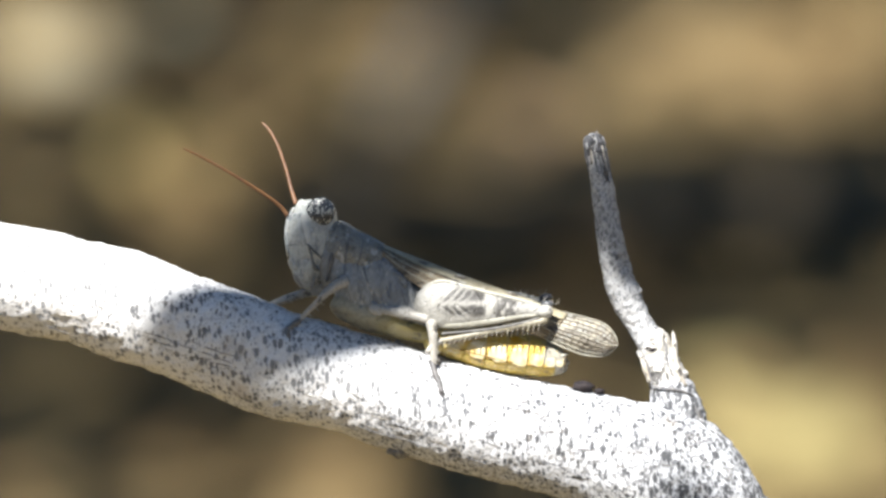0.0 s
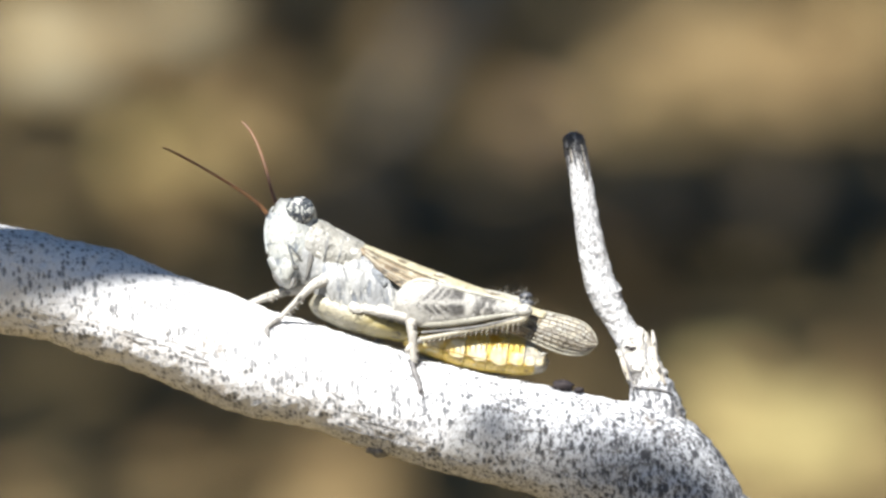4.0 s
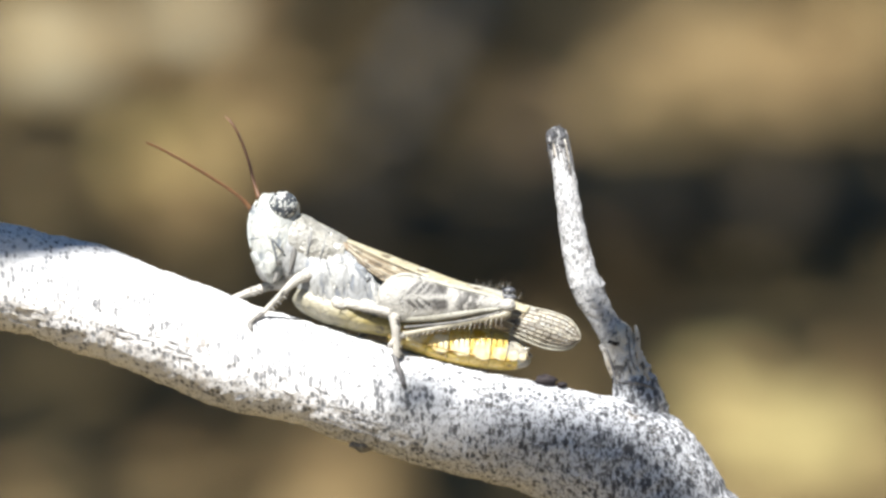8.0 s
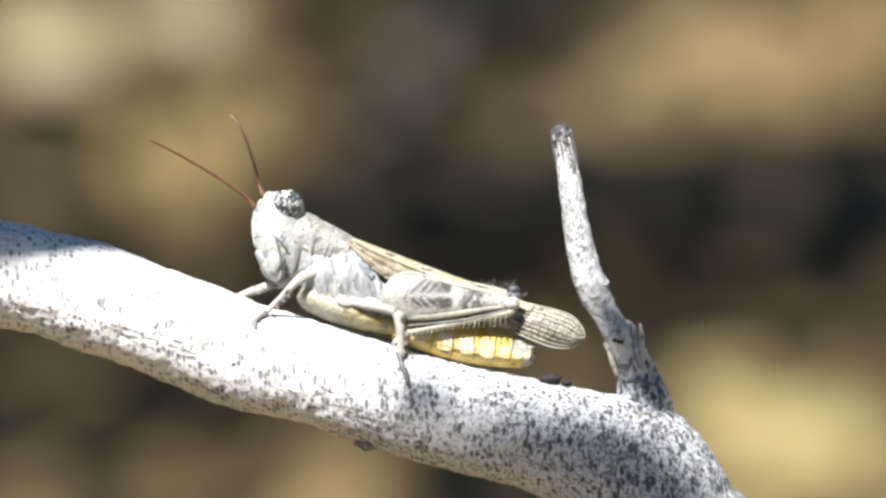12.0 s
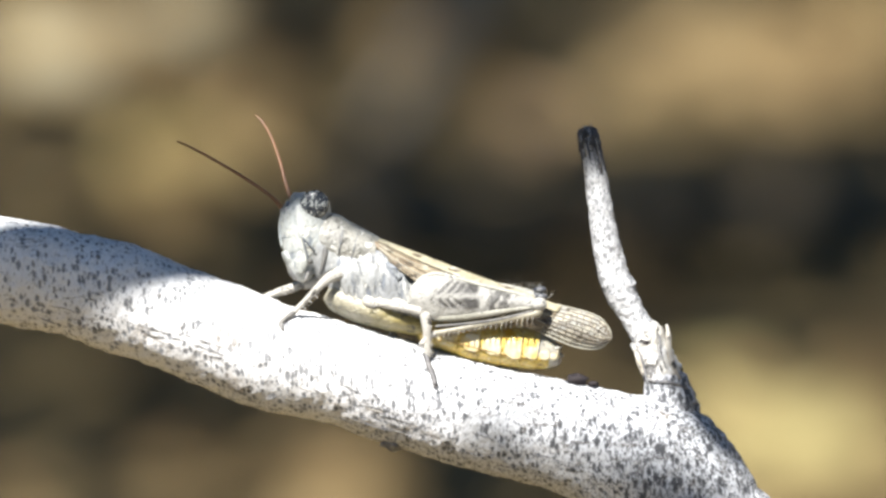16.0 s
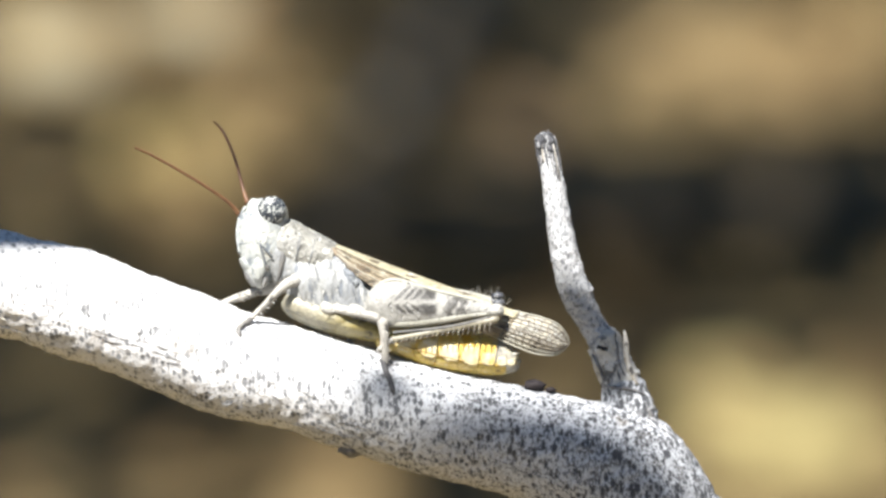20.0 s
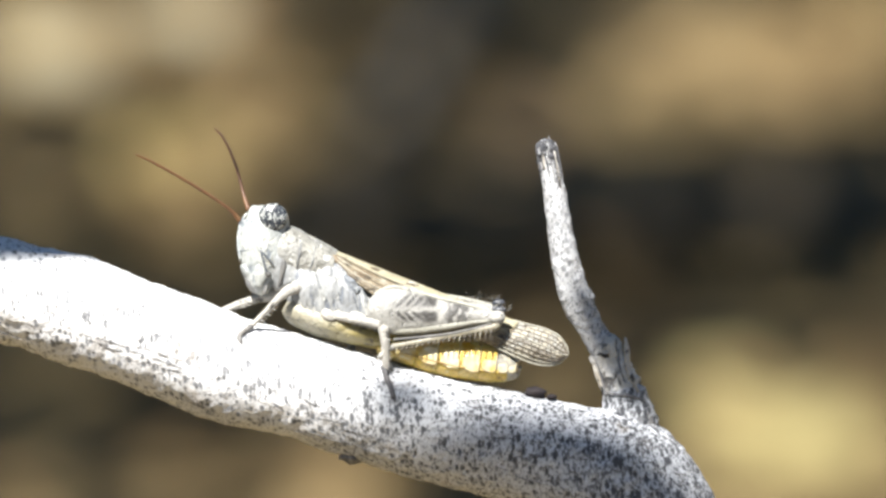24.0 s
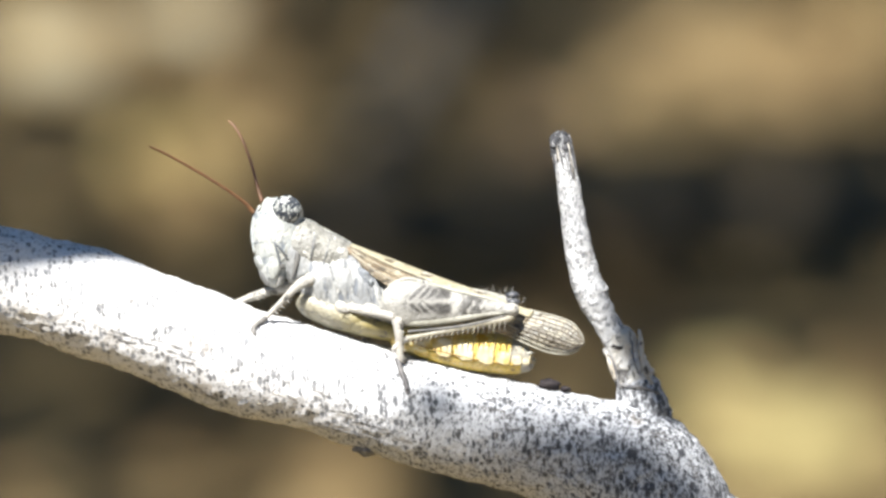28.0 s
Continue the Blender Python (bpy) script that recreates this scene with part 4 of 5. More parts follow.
        sp = [(-12.04, -2.09, 1.17, 0.08, 0.05), (-11.94, -2.24, 0.71, 0.20, 0.06), (-12.04, -2.24, 0.26, 0.08, 0.05)]
        part("dark_spot", tube(sp if s < 0 else mirrored(sp), 5, 10, 0.3, 3.0), SEAM, p)
    part("neck", tube([(-13.88, 0.00, 1.07, 1.84, 1.73), (-13.16, 0.00, -0.36, 2.04, 1.99), (-12.45, 0.00, -1.89, 1.94, 2.04)], 6, 24, 0.03, 1.5), PLEURON, g)
    tho = [(-12.70, 0.00, -3.01, 1.43, 1.73), (-11.63, 0.00, -3.21, 2.65, 2.35), (-9.80, 0.00, -3.62, 3.27, 2.65), (-7.76, 0.00, -4.34, 2.96, 2.76), (-5.71, 0.00, -5.31, 2.35, 2.55), (-3.88, 0.00, -6.38, 1.73, 2.24)]
    t = part("thorax", tube(tho, 8, 40, 0.02, 1.2), PLEURON, g, "pale grey thorax with yellowish underside")
    for s in (-1, 1):
        f = (lambda r: r) if s < 0 else mirrored
        for rows in ([(-11.63, -1.70, -0.45, 0.80, 0.26), (-11.35, -2.10, -1.30, 0.90, 0.24), (-10.92, -2.40, -2.70, 0.97, 0.26), (-10.51, -2.14, -4.44, 0.87, 0.26)],
                     [(-10.10, -1.70, -0.25, 0.72, 0.26), (-9.72, -2.22, -1.20, 0.80, 0.24), (-9.18, -2.55, -2.81, 0.82, 0.26), (-8.67, -2.35, -4.74, 0.82, 0.26)],
                     [(-8.90, -1.70, -0.40, 0.60, 0.26), (-8.48, -2.22, -1.30, 0.66, 0.24), (-7.76, -2.55, -3.01, 0.71, 0.26), (-7.14, -2.45, -4.95, 0.71, 0.26)],
                     [(-7.50, -1.75, -1.40, 0.45, 0.20), (-7.00, -2.12, -2.35, 0.48, 0.20), (-6.43, -2.40, -3.62, 0.51, 0.26), (-5.92, -2.35, -5.15, 0.56, 0.26)]):
            part("side_plate", tube(f([(*r[:3], r[3] * 1.22, r[4]) for r in rows]), 8, 20, 0.025, 1.5), PLEURON, t)
        part("grey_plate", tube(f([(-7.96, -2.40, -1.28, 0.15, 0.15), (-7.35, -2.55, -1.99, 0.46, 0.20), (-6.73, -2.55, -2.81, 0.31, 0.15)]), 6, 14, 0.1, 2.0), PLEURON_GREY, t, "blue-grey plate under the wing")
        for rows in ([(-10.51, -2.35, -1.07, 0.05, 0.06), (-10.00, -2.60, -2.81, 0.07, 0.07), (-9.54, -2.45, -4.74, 0.05, 0.06)],
                     [(-9.08, -2.40, -1.17, 0.05, 0.06), (-8.42, -2.70, -3.01, 0.07, 0.07), (-7.91, -2.55, -5.05, 0.05, 0.06)],
                     [(-7.65, -2.50, -1.79, 0.05, 0.06), (-7.04, -2.70, -3.32, 0.06, 0.07), (-6.53, -2.55, -5.05, 0.05, 0.06)]):
            part("seam", tube(f(rows), 8, 8, 0.5, 3.0), FACE_SEAM, t)
    part("sternum", tube([(-12.76, 0.00, -3.75, 1.10, 1.94), (-12.04, 0.00, -4.50, 1.38, 2.40), (-9.90, 0.00, -5.32, 1.58, 2.72), (-8.27, 0.00, -5.80, 1.50, 2.74), (-7.15, 0.00, -6.15, 1.14, 2.54)], 8, 36, 0.025, 1.2), STERNUM_PALE, t, "smooth grey-cream underside")
    part("sternum", tube([(-9.08, 0.00, -5.90, 1.00, 2.30), (-8.06, 0.00, -6.10, 1.30, 2.62), (-6.33, 0.00, -6.45, 1.28, 2.62), (-4.80, 0.00, -6.90, 1.10, 2.40), (-3.47, 0.00, -7.40, 0.70, 1.94)], 8, 36, 0.03, 1.2), STERNUM, t, "olive-yellow rear underside with dark spots")
    for s in (-1, 1):
        f = (lambda r: r) if s < 0 else mirrored
        for rows in ([(-9.80, -2.55, -4.54, 0.41, 0.36), (-9.39, -2.76, -4.85, 0.51, 0.36), (-8.78, -2.65, -5.05, 0.41, 0.36)], [(-7.35, -2.55, -4.85, 0.41, 0.36), (-6.73, -2.76, -5.05, 0.51, 0.36), (-6.02, -2.65, -5.26, 0.41, 0.36)]):
            part("coxa", tube(f(rows), 5, 14, 0.1, 2.0), LEG, t)
    # abdomen: rings above, plates below
    upper = glide([(-4.80, 0.00, -7.09, 1.22, 2.04), (-2.24, 0.00, -7.60, 1.79, 2.24), (0.82, 0.00, -8.27, 2.09, 2.24), (3.88, 0.00, -8.83, 1.94, 2.04), (6.17, 0.00, -9.34, 1.53, 1.58), (7.45, 0.00, -9.69, 0.92, 1.02)], 8)
    n = 8
    for k in range(n):
        q = upper[k * 5:k * 5 + 6].copy()
        q[:, 3:] *= np.linspace(0.992, 1.008, len(q))[:, None]
        ring = part("abdomen_ring", tube([tuple(v) for v in q], 2, 32, 0.015, 2.0), TERGITE if k < 6 else GENITAL, g, "orange abdomen ring" if k == 0 else "pale grey abdomen ring" if k == 6 else "")
        e = q[-2:].copy()
        e = np.array([e[0] * 0.45 + e[1] * 0.55, e[0] * 0.2 + e[1] * 0.8, e[1]])
        e[:, 3:] *= np.array((0.99, 1.022, 1.005))[:, None]
        if k > 0:
            for side in (-1, 1):
                # a whitish block on each flank of the ring
                pr = [(v[0], side * v[4] * 0.972, v[2] - v[3] * lift, v[3] * tall, 0.085) for v, lift, tall in zip(q[1:], (0.16, 0.18, 0.19, 0.18, 0.16), [a * (1, 0.8, 1.1, 1.0, 1.15, 0.95, 0.85, 0.8)[k] for a in (0.22, 0.32, 0.36, 0.35, 0.30)])]
                part("white_patch", tube(pr, 5, 20, 0.16, 2.6, power=0.9), WHITE_PATCH, ring, "white block on an orange ring" if k == 1 else "")
        part("ring_edge", tube([tuple(v) for v in e], 3, 32, 0.03, 3.0), RING_EDGE, ring, "pale ragged hem of the ring" if k == 0 else "")
        w = q.copy()
        w[:, 2] -= w[:, 3] * 0.42
        w[:, 3] *= 0.62
        w[:, 4] *= 0.93
        part("belly_plate", tube([tuple(v) for v in w], 2, 28, 0.015, 2.0), STERNITE if k < 7 else GENITAL, g, "yellow belly plate" if k == 0 else "")
    for s in (-1, 1):
        f = (lambda r: r) if s < 0 else mirrored
        part("abdomen_fold", tube(f([(-2.50, -2.19, -8.27, 0.06, 0.08), (0.31, -2.24, -9.03, 0.06, 0.08), (3.37, -1.99, -9.69, 0.06, 0.08), (6.17, -1.43, -10.15, 0.06, 0.08)]), 6, 8), FOLD, g)
        part("cercus", tube(f([(6.84, -0.71, -9.23, 0.26, 0.20), (7.45, -0.82, -9.03, 0.20, 0.15), (7.96, -0.82, -8.88, 0.05, 0.05)]), 5, 8), GENITAL, g)
    part("upper_valve", tube([(6.68, 0.00, -9.64, 0.71, 0.71), (7.55, 0.00, -9.64, 0.46, 0.46), (8.01, 0.00, -9.69, 0.15, 0.15)], 5, 12, 0.1, 2.0), GENITAL, g, "pale pointed end of the abdomen")
    part("lower_valve", tube([(6.43, 0.00, -10.36, 0.51, 0.71), (7.35, 0.00, -10.31, 0.36, 0.41), (7.86, 0.00, -10.05, 0.10, 0.15)], 5, 12, 0.1, 2.0), GENITAL, g)
    for k, (x, z, r) in enumerate(((884, 606, 9), (896, 612, 10), (906, 620, 9), (914, 610, 6))):
        for s in (-1, 1):
            part("anal_plate", ball(((x - 784) * 0.05102, s * (26 - k * 4) * 0.05102, (441 - z) * 0.05102), (r * 0.075, 0.25, r * 0.05), 14, 9, 0.2, 2.0), GENITAL, g)
    bm = bmesh.new()
    for k in range(60):
        v = random.uniform(-1, 1)
        a = np.array((((890 + random.uniform(0, 34)) - 784) * 0.05102, random.uniform(-0.7, 0.7), (441 - 632 - 14 * v) * 0.05102))
        hair(a, a + np.array((random.uniform(0.3, 0.9), random.uniform(-0.2, 0.2), random.uniform(-0.1, 0.35))), 0.05, bm)
    tagged(part("tail_bristles", bm, KNEE, g, "pale bristles at the end of the abdomen"), kind="stuff")
    # folded wings
    wings = []
    for s in (-1, 1):
        q = lambda pts: [(a, b * -s, c) for a, b, c in pts]
        sh = Sheet(q([(-9.08, -0.20, 1.12), (-6.84, -0.26, 0.26), (-4.29, -0.26, -0.71), (-1.22, -0.26, -1.89), (1.84, -0.26, -3.01), (4.90, -0.26, -4.08), (7.45, -0.31, -5.05), (9.74, -0.41, -5.61), (11.33, -0.41, -6.22), (12.19, -0.41, -7.24), (12.40, -0.41, -8.11)]),
                   q([(-8.78, -1.84, -0.05), (-7.09, -2.35, -1.68), (-4.80, -2.45, -3.27), (-1.73, -2.35, -4.80), (1.33, -2.14, -5.87), (3.88, -1.84, -6.73), (5.92, -1.53, -7.60), (7.70, -1.22, -8.42), (9.49, -0.82, -9.03), (11.33, -0.51, -9.03), (12.40, -0.41, -8.11)]), 0.7 * s)
        wing = part("forewing", sh.mesh(0, 0.62, 0.22, 1, 44, 12), TEGMEN_SIDE, g, "brown-streaked folded forewing")
        part("wing_edge", sh.mesh(0, 0.62, 0, 0.24, 44, 4, 0.16 * s), TEGMEN_TOP, wing, "cream upper edge of the wing")
        tip = part("wing_tip", sh.mesh(0.6, 1, 0.0, 1, 30, 12), MEMBRANE, wing, "dark-celled wing tip with pale veins")
        lanes = 9
        for k in range(lanes + 1):
            v = k / lanes
            pts = [sh.at(0.6 + 0.398 * i / 12, min(max(v, 0.01), 0.99)) for i in range(13)]
            w = 0.075 if k in (0, lanes) else 0.042
            part("vein", tube([(a.x, a.y + 0.05 * s, a.z, w, w * 1.5) for a in pts], 2, 6), VEIN if k in (0, lanes) or k % 4 == 0 else VEIN_DARK, tip)
        bm, pale, dark = bmesh.new(), bmesh.new(), bmesh.new()
        for k in range(lanes):
            u = 0.60 + random.uniform(0, 0.02)
            while u < 0.975:
                step = random.uniform(0.018, 0.045)
                pts = [sh.at(min(u + 0.003 * i, 0.99), (k + i / 2) / lanes) for i in range(3)]
                tube([(a.x, a.y + 0.04 * s, a.z, 0.035, 0.05) for a in pts], 2, 5, bm=bm)
                pick = random.random()
                if pick < 0.62:
                    # the cell between two veins, slightly raised
                    cell = pale if pick < (0.4 if k < 3 else 0.14) else dark if pick < 0.42 else None
                    if cell:
                        a, b = min(u + 0.006, 0.985), min(u + step - 0.003, 0.988)
                        front = [sh.at(x, (k + v) / lanes) + Vector((0, 0.035 * s, 0)) for x, v in ((a, 0.14), (b, 0.14), (b, 0.86), (a, 0.86))]
                        f = [cell.verts.new(p * MM) for p in front]
                        r = [cell.verts.new((p - Vector((0, 0.03 * s, 0))) * MM) for p in front]
                        cell.faces.new(f)
                        for i in range(4):
                            cell.faces.new((f[i], f[(i + 1) % 4], r[(i + 1) % 4], r[i]))
                u += step
        tagged(part("cross_veins", bm, VEIN_DARK, tip), kind="stuff")
        tagged(part("pale_cells", pale, PALE_CELL, tip, "whitish cells between the veins", smooth=False), kind="stuff")
        tagged(part("dark_cells", dark, DARK_CELL, tip, "smoky cells between the veins", smooth=False), kind="stuff")
        wings.append(wing)
        for v in (0.3, 0.42, 0.55, 0.7, 0.85):
            pts = [sh.at(0.02 + 0.58 * i / 12, v + 0.02 * math.sin(i)) for i in range(13)]
            part("vein", tube([(a.x, a.y + 0.03 * s, a.z, 0.05, 0.06) for a in pts], 2, 6), VEIN if v in (0.42, 0.7) else VEIN_DARK, wing)
    for wing in wings:
        wing.data.transform(Matrix.Translation(-WING_ROOT))
        wing.location = WING_ROOT
        for c in wing.children:
            c.location = -WING_ROOT
    # legs
    walking_leg(g, "front_leg", [(-12.14, -2.24, -2.30, 0.61, 0.51), (-12.86, -2.76, -2.60, 0.51, 0.46), (-13.62, -3.16, -3.16, 0.41, 0.41), (-14.23, -3.37, -3.78, 0.31, 0.31)],
                [(-14.18, -3.37, -3.67, 0.31, 0.31), (-14.90, -3.16, -4.44, 0.26, 0.26), (-15.82, -2.86, -5.36, 0.23, 0.23), (-16.28, -2.76, -5.87, 0.20, 0.20)],
                [(-16.22, -2.76, -5.82, 0.26, 0.26), (-16.94, -3.37, -6.28, 0.26, 0.26), (-17.35, -3.78, -6.68, 0.26, 0.26), (-17.19, -4.08, -7.35, 0.20, 0.20)], TARSUS, "pale grey front leg braced on the bark")
    walking_leg(g, "front_leg", [(-13.06, 1.84, -2.81, 0.61, 0.56), (-14.49, 2.24, -3.11, 0.56, 0.51), (-15.61, 2.35, -3.32, 0.46, 0.46)],
                [(-15.51, 2.35, -3.27, 0.41, 0.41), (-16.79, 2.14, -3.67, 0.38, 0.36), (-17.96, 1.73, -4.08, 0.36, 0.36)],
                [(-17.86, 1.73, -4.03, 0.33, 0.33), (-18.67, 1.22, -4.34, 0.31, 0.31), (-19.39, 0.71, -4.64, 0.20, 0.20)], LEG, "pale far front leg with a grey band")
    walking_leg(g, "middle_leg", [(-8.78, -2.65, -4.85, 0.41, 0.41), (-7.76, -2.96, -5.05, 0.43, 0.46), (-6.22, -3.32, -5.36, 0.41, 0.41), (-4.59, -3.47, -5.77, 0.41, 0.41)],
                [(-4.44, -3.57, -5.87, 0.51, 0.46), (-4.23, -3.47, -7.35, 0.41, 0.41), (-4.23, -3.27, -8.72, 0.38, 0.38), (-4.18, -3.16, -9.85, 0.31, 0.31)],
                [(-4.34, -3.16, -9.54, 0.31, 0.31), (-4.08, -3.67, -10.56, 0.28, 0.28), (-3.72, -4.29, -11.38, 0.26, 0.26), (-3.47, -4.74, -12.30, 0.26, 0.26)], LEG_DARK, "pale grey middle leg with a dark foot")
    walking_leg(g, "middle_leg", [(-9.39, 2.55, -5.31, 0.56, 0.51), (-8.27, 3.16, -5.66, 0.51, 0.46), (-6.94, 3.37, -6.17, 0.41, 0.41)],
                [(-7.04, 3.37, -6.07, 0.36, 0.36), (-7.35, 3.27, -7.60, 0.31, 0.31), (-7.55, 3.16, -9.03, 0.26, 0.26)],
                [(-7.50, 3.16, -8.83, 0.26, 0.26), (-7.76, 3.57, -9.34, 0.26, 0.26), (-8.06, 3.88, -9.85, 0.20, 0.20)], LEG_DARK, "pale grey middle leg")
    near = hind_leg(g, -1)
    hind_leg(g, 1).rotation_euler = (0, radians(-3.2), 0)
    return g, near, wings


grasshopper, kicking_leg, folded_wings = build_grasshopper()


# ---------------------------------------------------------------- the tree that shades the place
TREE_FOOT = Vector((-0.95, 1.15, 0.0))
SUN_LOCAL = HOME.to_3x3().inverted() @ TO_SUN
REACH = 0.28


def leaf_blade(ln, wd, curl=0.12, n=10):
    """A flat gum leaf in the upright plane, with thickness, its middle at zero."""
    bm = bmesh.new()
    rows = []
    for i in range(n + 1):
        t = i / n
        w = wd * math.sin(math.pi * (0.03 + 0.94 * t)) ** 0.8
        x, z = ln * (2 * t - 1), curl * ln * math.sin(math.pi * t)
        rows.append([(x, s, z + v * w) for s, v in ((0, -1), (0.0006, 0), (0, 1))])
    front = [[bm.verts.new(p) for p in r] for r in rows]
    rear = [[bm.verts.new((p[0], p[1] + 0.0004, p[2])) for p in r] for r in rows]
    for g in (front, rear):
        for i in range(n):
            for j in (0, 1):
                bm.faces.new((g[i][j], g[i + 1][j], g[i + 1][j + 1], g[i][j + 1]))
    for i in range(n):
        for j in (0, 2):
            bm.faces.new((front[i][j], front[i + 1][j], rear[i + 1][j], rear[i][j]))
    return bm


def build_tree():
    tree = tagged(new("gum_tree"), "small gum tree with grey bark and drooping grey-green leaves", "tree")
    tree.location = TREE_FOOT
    at = lambda p: Vector(p) - TREE_FOOT
    trunk = [(0.0, 0.0, -0.05, 0.035, 0.035), (0.02, 0.01, 0.4, 0.030, 0.030), (-0.01, 0.03, 0.8, 0.026, 0.026), (0.02, 0.05, 1.15, 0.022, 0.022), (0.10, 0.15, 1.40, 0.016, 0.016)]
    part("trunk", tube(trunk, 8, 18, 0.1, 12.0, None, 1.0), TREE_BARK, tree)
    hub = HOME @ (Vector((-24.69, -3.06, 68.42)) * MM + SUN_LOCAL * REACH)
    h = at(hub)
    part("bough", tube([(0.0, 0.03, 0.85, 0.018, 0.018), (h.x * 0.35, h.y * 0.4, 0.98, 0.013, 0.013), (h.x * 0.75, h.y * 0.8, 0.92, 0.009, 0.009), (h.x, h.y, h.z + 0.02, 0.005, 0.005)], 8, 12, 0.1, 20.0, None, 1.0), TREE_BARK, tree)
    for dx, dy in ((0.45, 0.3), (0.6, 0.9), (0.35, 1.5), (0.75, 1.9)):
        part("bough", tube([(0.05, 0.08, 1.22, 0.014, 0.014), (dx * 0.4, dy * 0.45, 1.36, 0.011, 0.011), (dx, dy, 1.30, 0.005, 0.005)], 8, 10, 0.1, 20.0, None, 1.0), TREE_BARK, tree)
    # the spray of leaves that swings before the sun
    twig = [(0.0, 0, 0.0), (0.004, 0, -0.012), (0.010, 0, -0.020)]
    spray = part("leafy_spray", tube([(*p, 0.0008, 0.0008) for p in twig], 6, 8, 0, 1, None, 1.0), TREE_BARK, tree, "swaying spray of gum leaves")
    for where, ln, wd, lean, off in (((-39.20, -3.06, 2.40), 14.0, 8.5, -25, 0.05), ((8.50, -4.34, -25.20), 21.0, 9.2, 12, 0.50), ((-2.35, -4.34, -13.21), 3.2, 1.7, -20, 0.2), ((-8.62, 0.00, 10.26), 5.5, 2.4, 72, 0.0), ((16.90, -0.26, -11.40), 7.6, 2.6, 63, 0.0), ((37.00, -4.34, -25.50), 9.0, 6.0, 50, 0.1),
                                     ((-33.00, -2.55, 11.20), 9.5, 4.6, 10, 0.05), ((-17.04, -1.53, 9.34), 5.5, 1.7, 20, 0.0), ((-3.67, 0.00, 12.81), 17.0, 5.1, 3, 0.0), ((-22.30, -1.00, 9.60), 4.4, 2.7, 22, 0.04)):
        p = Vector(where) * MM + SUN_LOCAL * off
        leaf = part("leaf", leaf_blade(ln * MM, wd * MM), GREEN_LEAF, spray)
        top = Vector((-24.69, -3.06, 68.42)) * MM
        leaf.matrix_basis = Matrix.Translation(p - top) @ pose(0, 0, 0, random.uniform(-6, 6), lean, random.uniform(-6, 6))
        a, b = Vector((0.010, 0, -0.020)), p - top
        part("leaf_stalk", tube([(*a, 0.00016, 0.00016), (*(a.lerp(b, 0.5) + Vector((0, -0.004, 0.006))), 0.00014, 0.00014), (*b, 0.00014, 0.00014)], 6, 6, 0, 1, None, 1.0), TREE_BARK, spray)
    # the crown over the litter is open where the sun comes through to the ground: middle, half-width, half-depth, openness
    open_left = [(-0.086, 3.234, 0.030, 0.109, 0.99), (-0.139, 3.189, 0.031, 0.095, 0.97), (-0.158, 3.217, 0.017, 0.091, 0.72), (-0.125, 3.055, 0.012, 0.041, 0.30), (-0.039, 3.205, 0.019, 0.090, 0.85),
                 (-0.060, 3.107, 0.015, 0.074, 0.85), (-0.059, 3.014, 0.012, 0.075, 0.55), (-0.089, 2.960, 0.023, 0.107, 0.99), (-0.142, 2.945, 0.015, 0.072, 0.55), (-0.025, 2.994, 0.014, 0.069, 0.12),
                 (-0.020, 3.107, 0.011, 0.096, 0.42), (-0.060, 3.194, 0.016, 0.079, 0.75), (-0.007, 3.096, 0.010, 0.201, 0.75)]
    open_right = [(0.104, 3.138, 0.035, 0.114, 0.97), (0.070, 3.069, 0.028, 0.077, 0.55), (0.035, 3.026, 0.023, 0.063, 0.46), (0.016, 2.988, 0.014, 0.039, 0.08), (0.130, 3.074, 0.018, 0.078, 0.70),
                  (0.066, 3.188, 0.017, 0.067, 0.40), (0.161, 3.210, 0.018, 0.142, 0.99), (0.020, 3.133, 0.012, 0.065, 0.30)]
    open_near = [(0.110, 2.724, 0.025, 0.026, 0.10), (0.039, 2.741, 0.025, 0.025, 0.20), (0.039, 2.613, 0.015, 0.046, 0.50), (0.086, 2.585, 0.016, 0.039, 0.97), (0.103, 2.532, 0.030, 0.058, 0.90),
                 (0.084, 2.476, 0.021, 0.048, 0.85), (0.127, 2.613, 0.015, 0.050, 0.95), (0.127, 2.517, 0.013, 0.064, 0.80), (-0.035, 2.482, 0.023, 0.052, 0.95), (0.011, 2.458, 0.019, 0.020, 0.25),
                 (-0.112, 2.479, 0.021, 0.035, 0.38), (-0.074, 2.510, 0.013, 0.035, 0.22), (0.126, 2.462, 0.013, 0.034, 0.80)]
    verts, faces = [], []
    rng = random.Random(7)

    def openness(x, y):
        shut = 1.0
        for a, b, w, v, k in open_left + open_right + open_near:
            r = math.hypot((x - a) / w, (y - b) / v)
            shut *= 1 - k * min(1, max(0, (1.15 - r) / 0.35))
        return (1 - 0.978 * shut) ** 0.5

    thick = lambda x, y: math.hypot(x / 0.43, (y - 2.9) / 0.85) + 0.3 * noise.noise(Vector((x * 5, y * 2.5, 1.0)))
    blade = ((-1, 0, -0.1), (-0.4, -1, 0), (0.3, -0.9, 0.03), (1, 0, -0.15), (0.3, 0.9, 0.03), (-0.4, 1, 0))
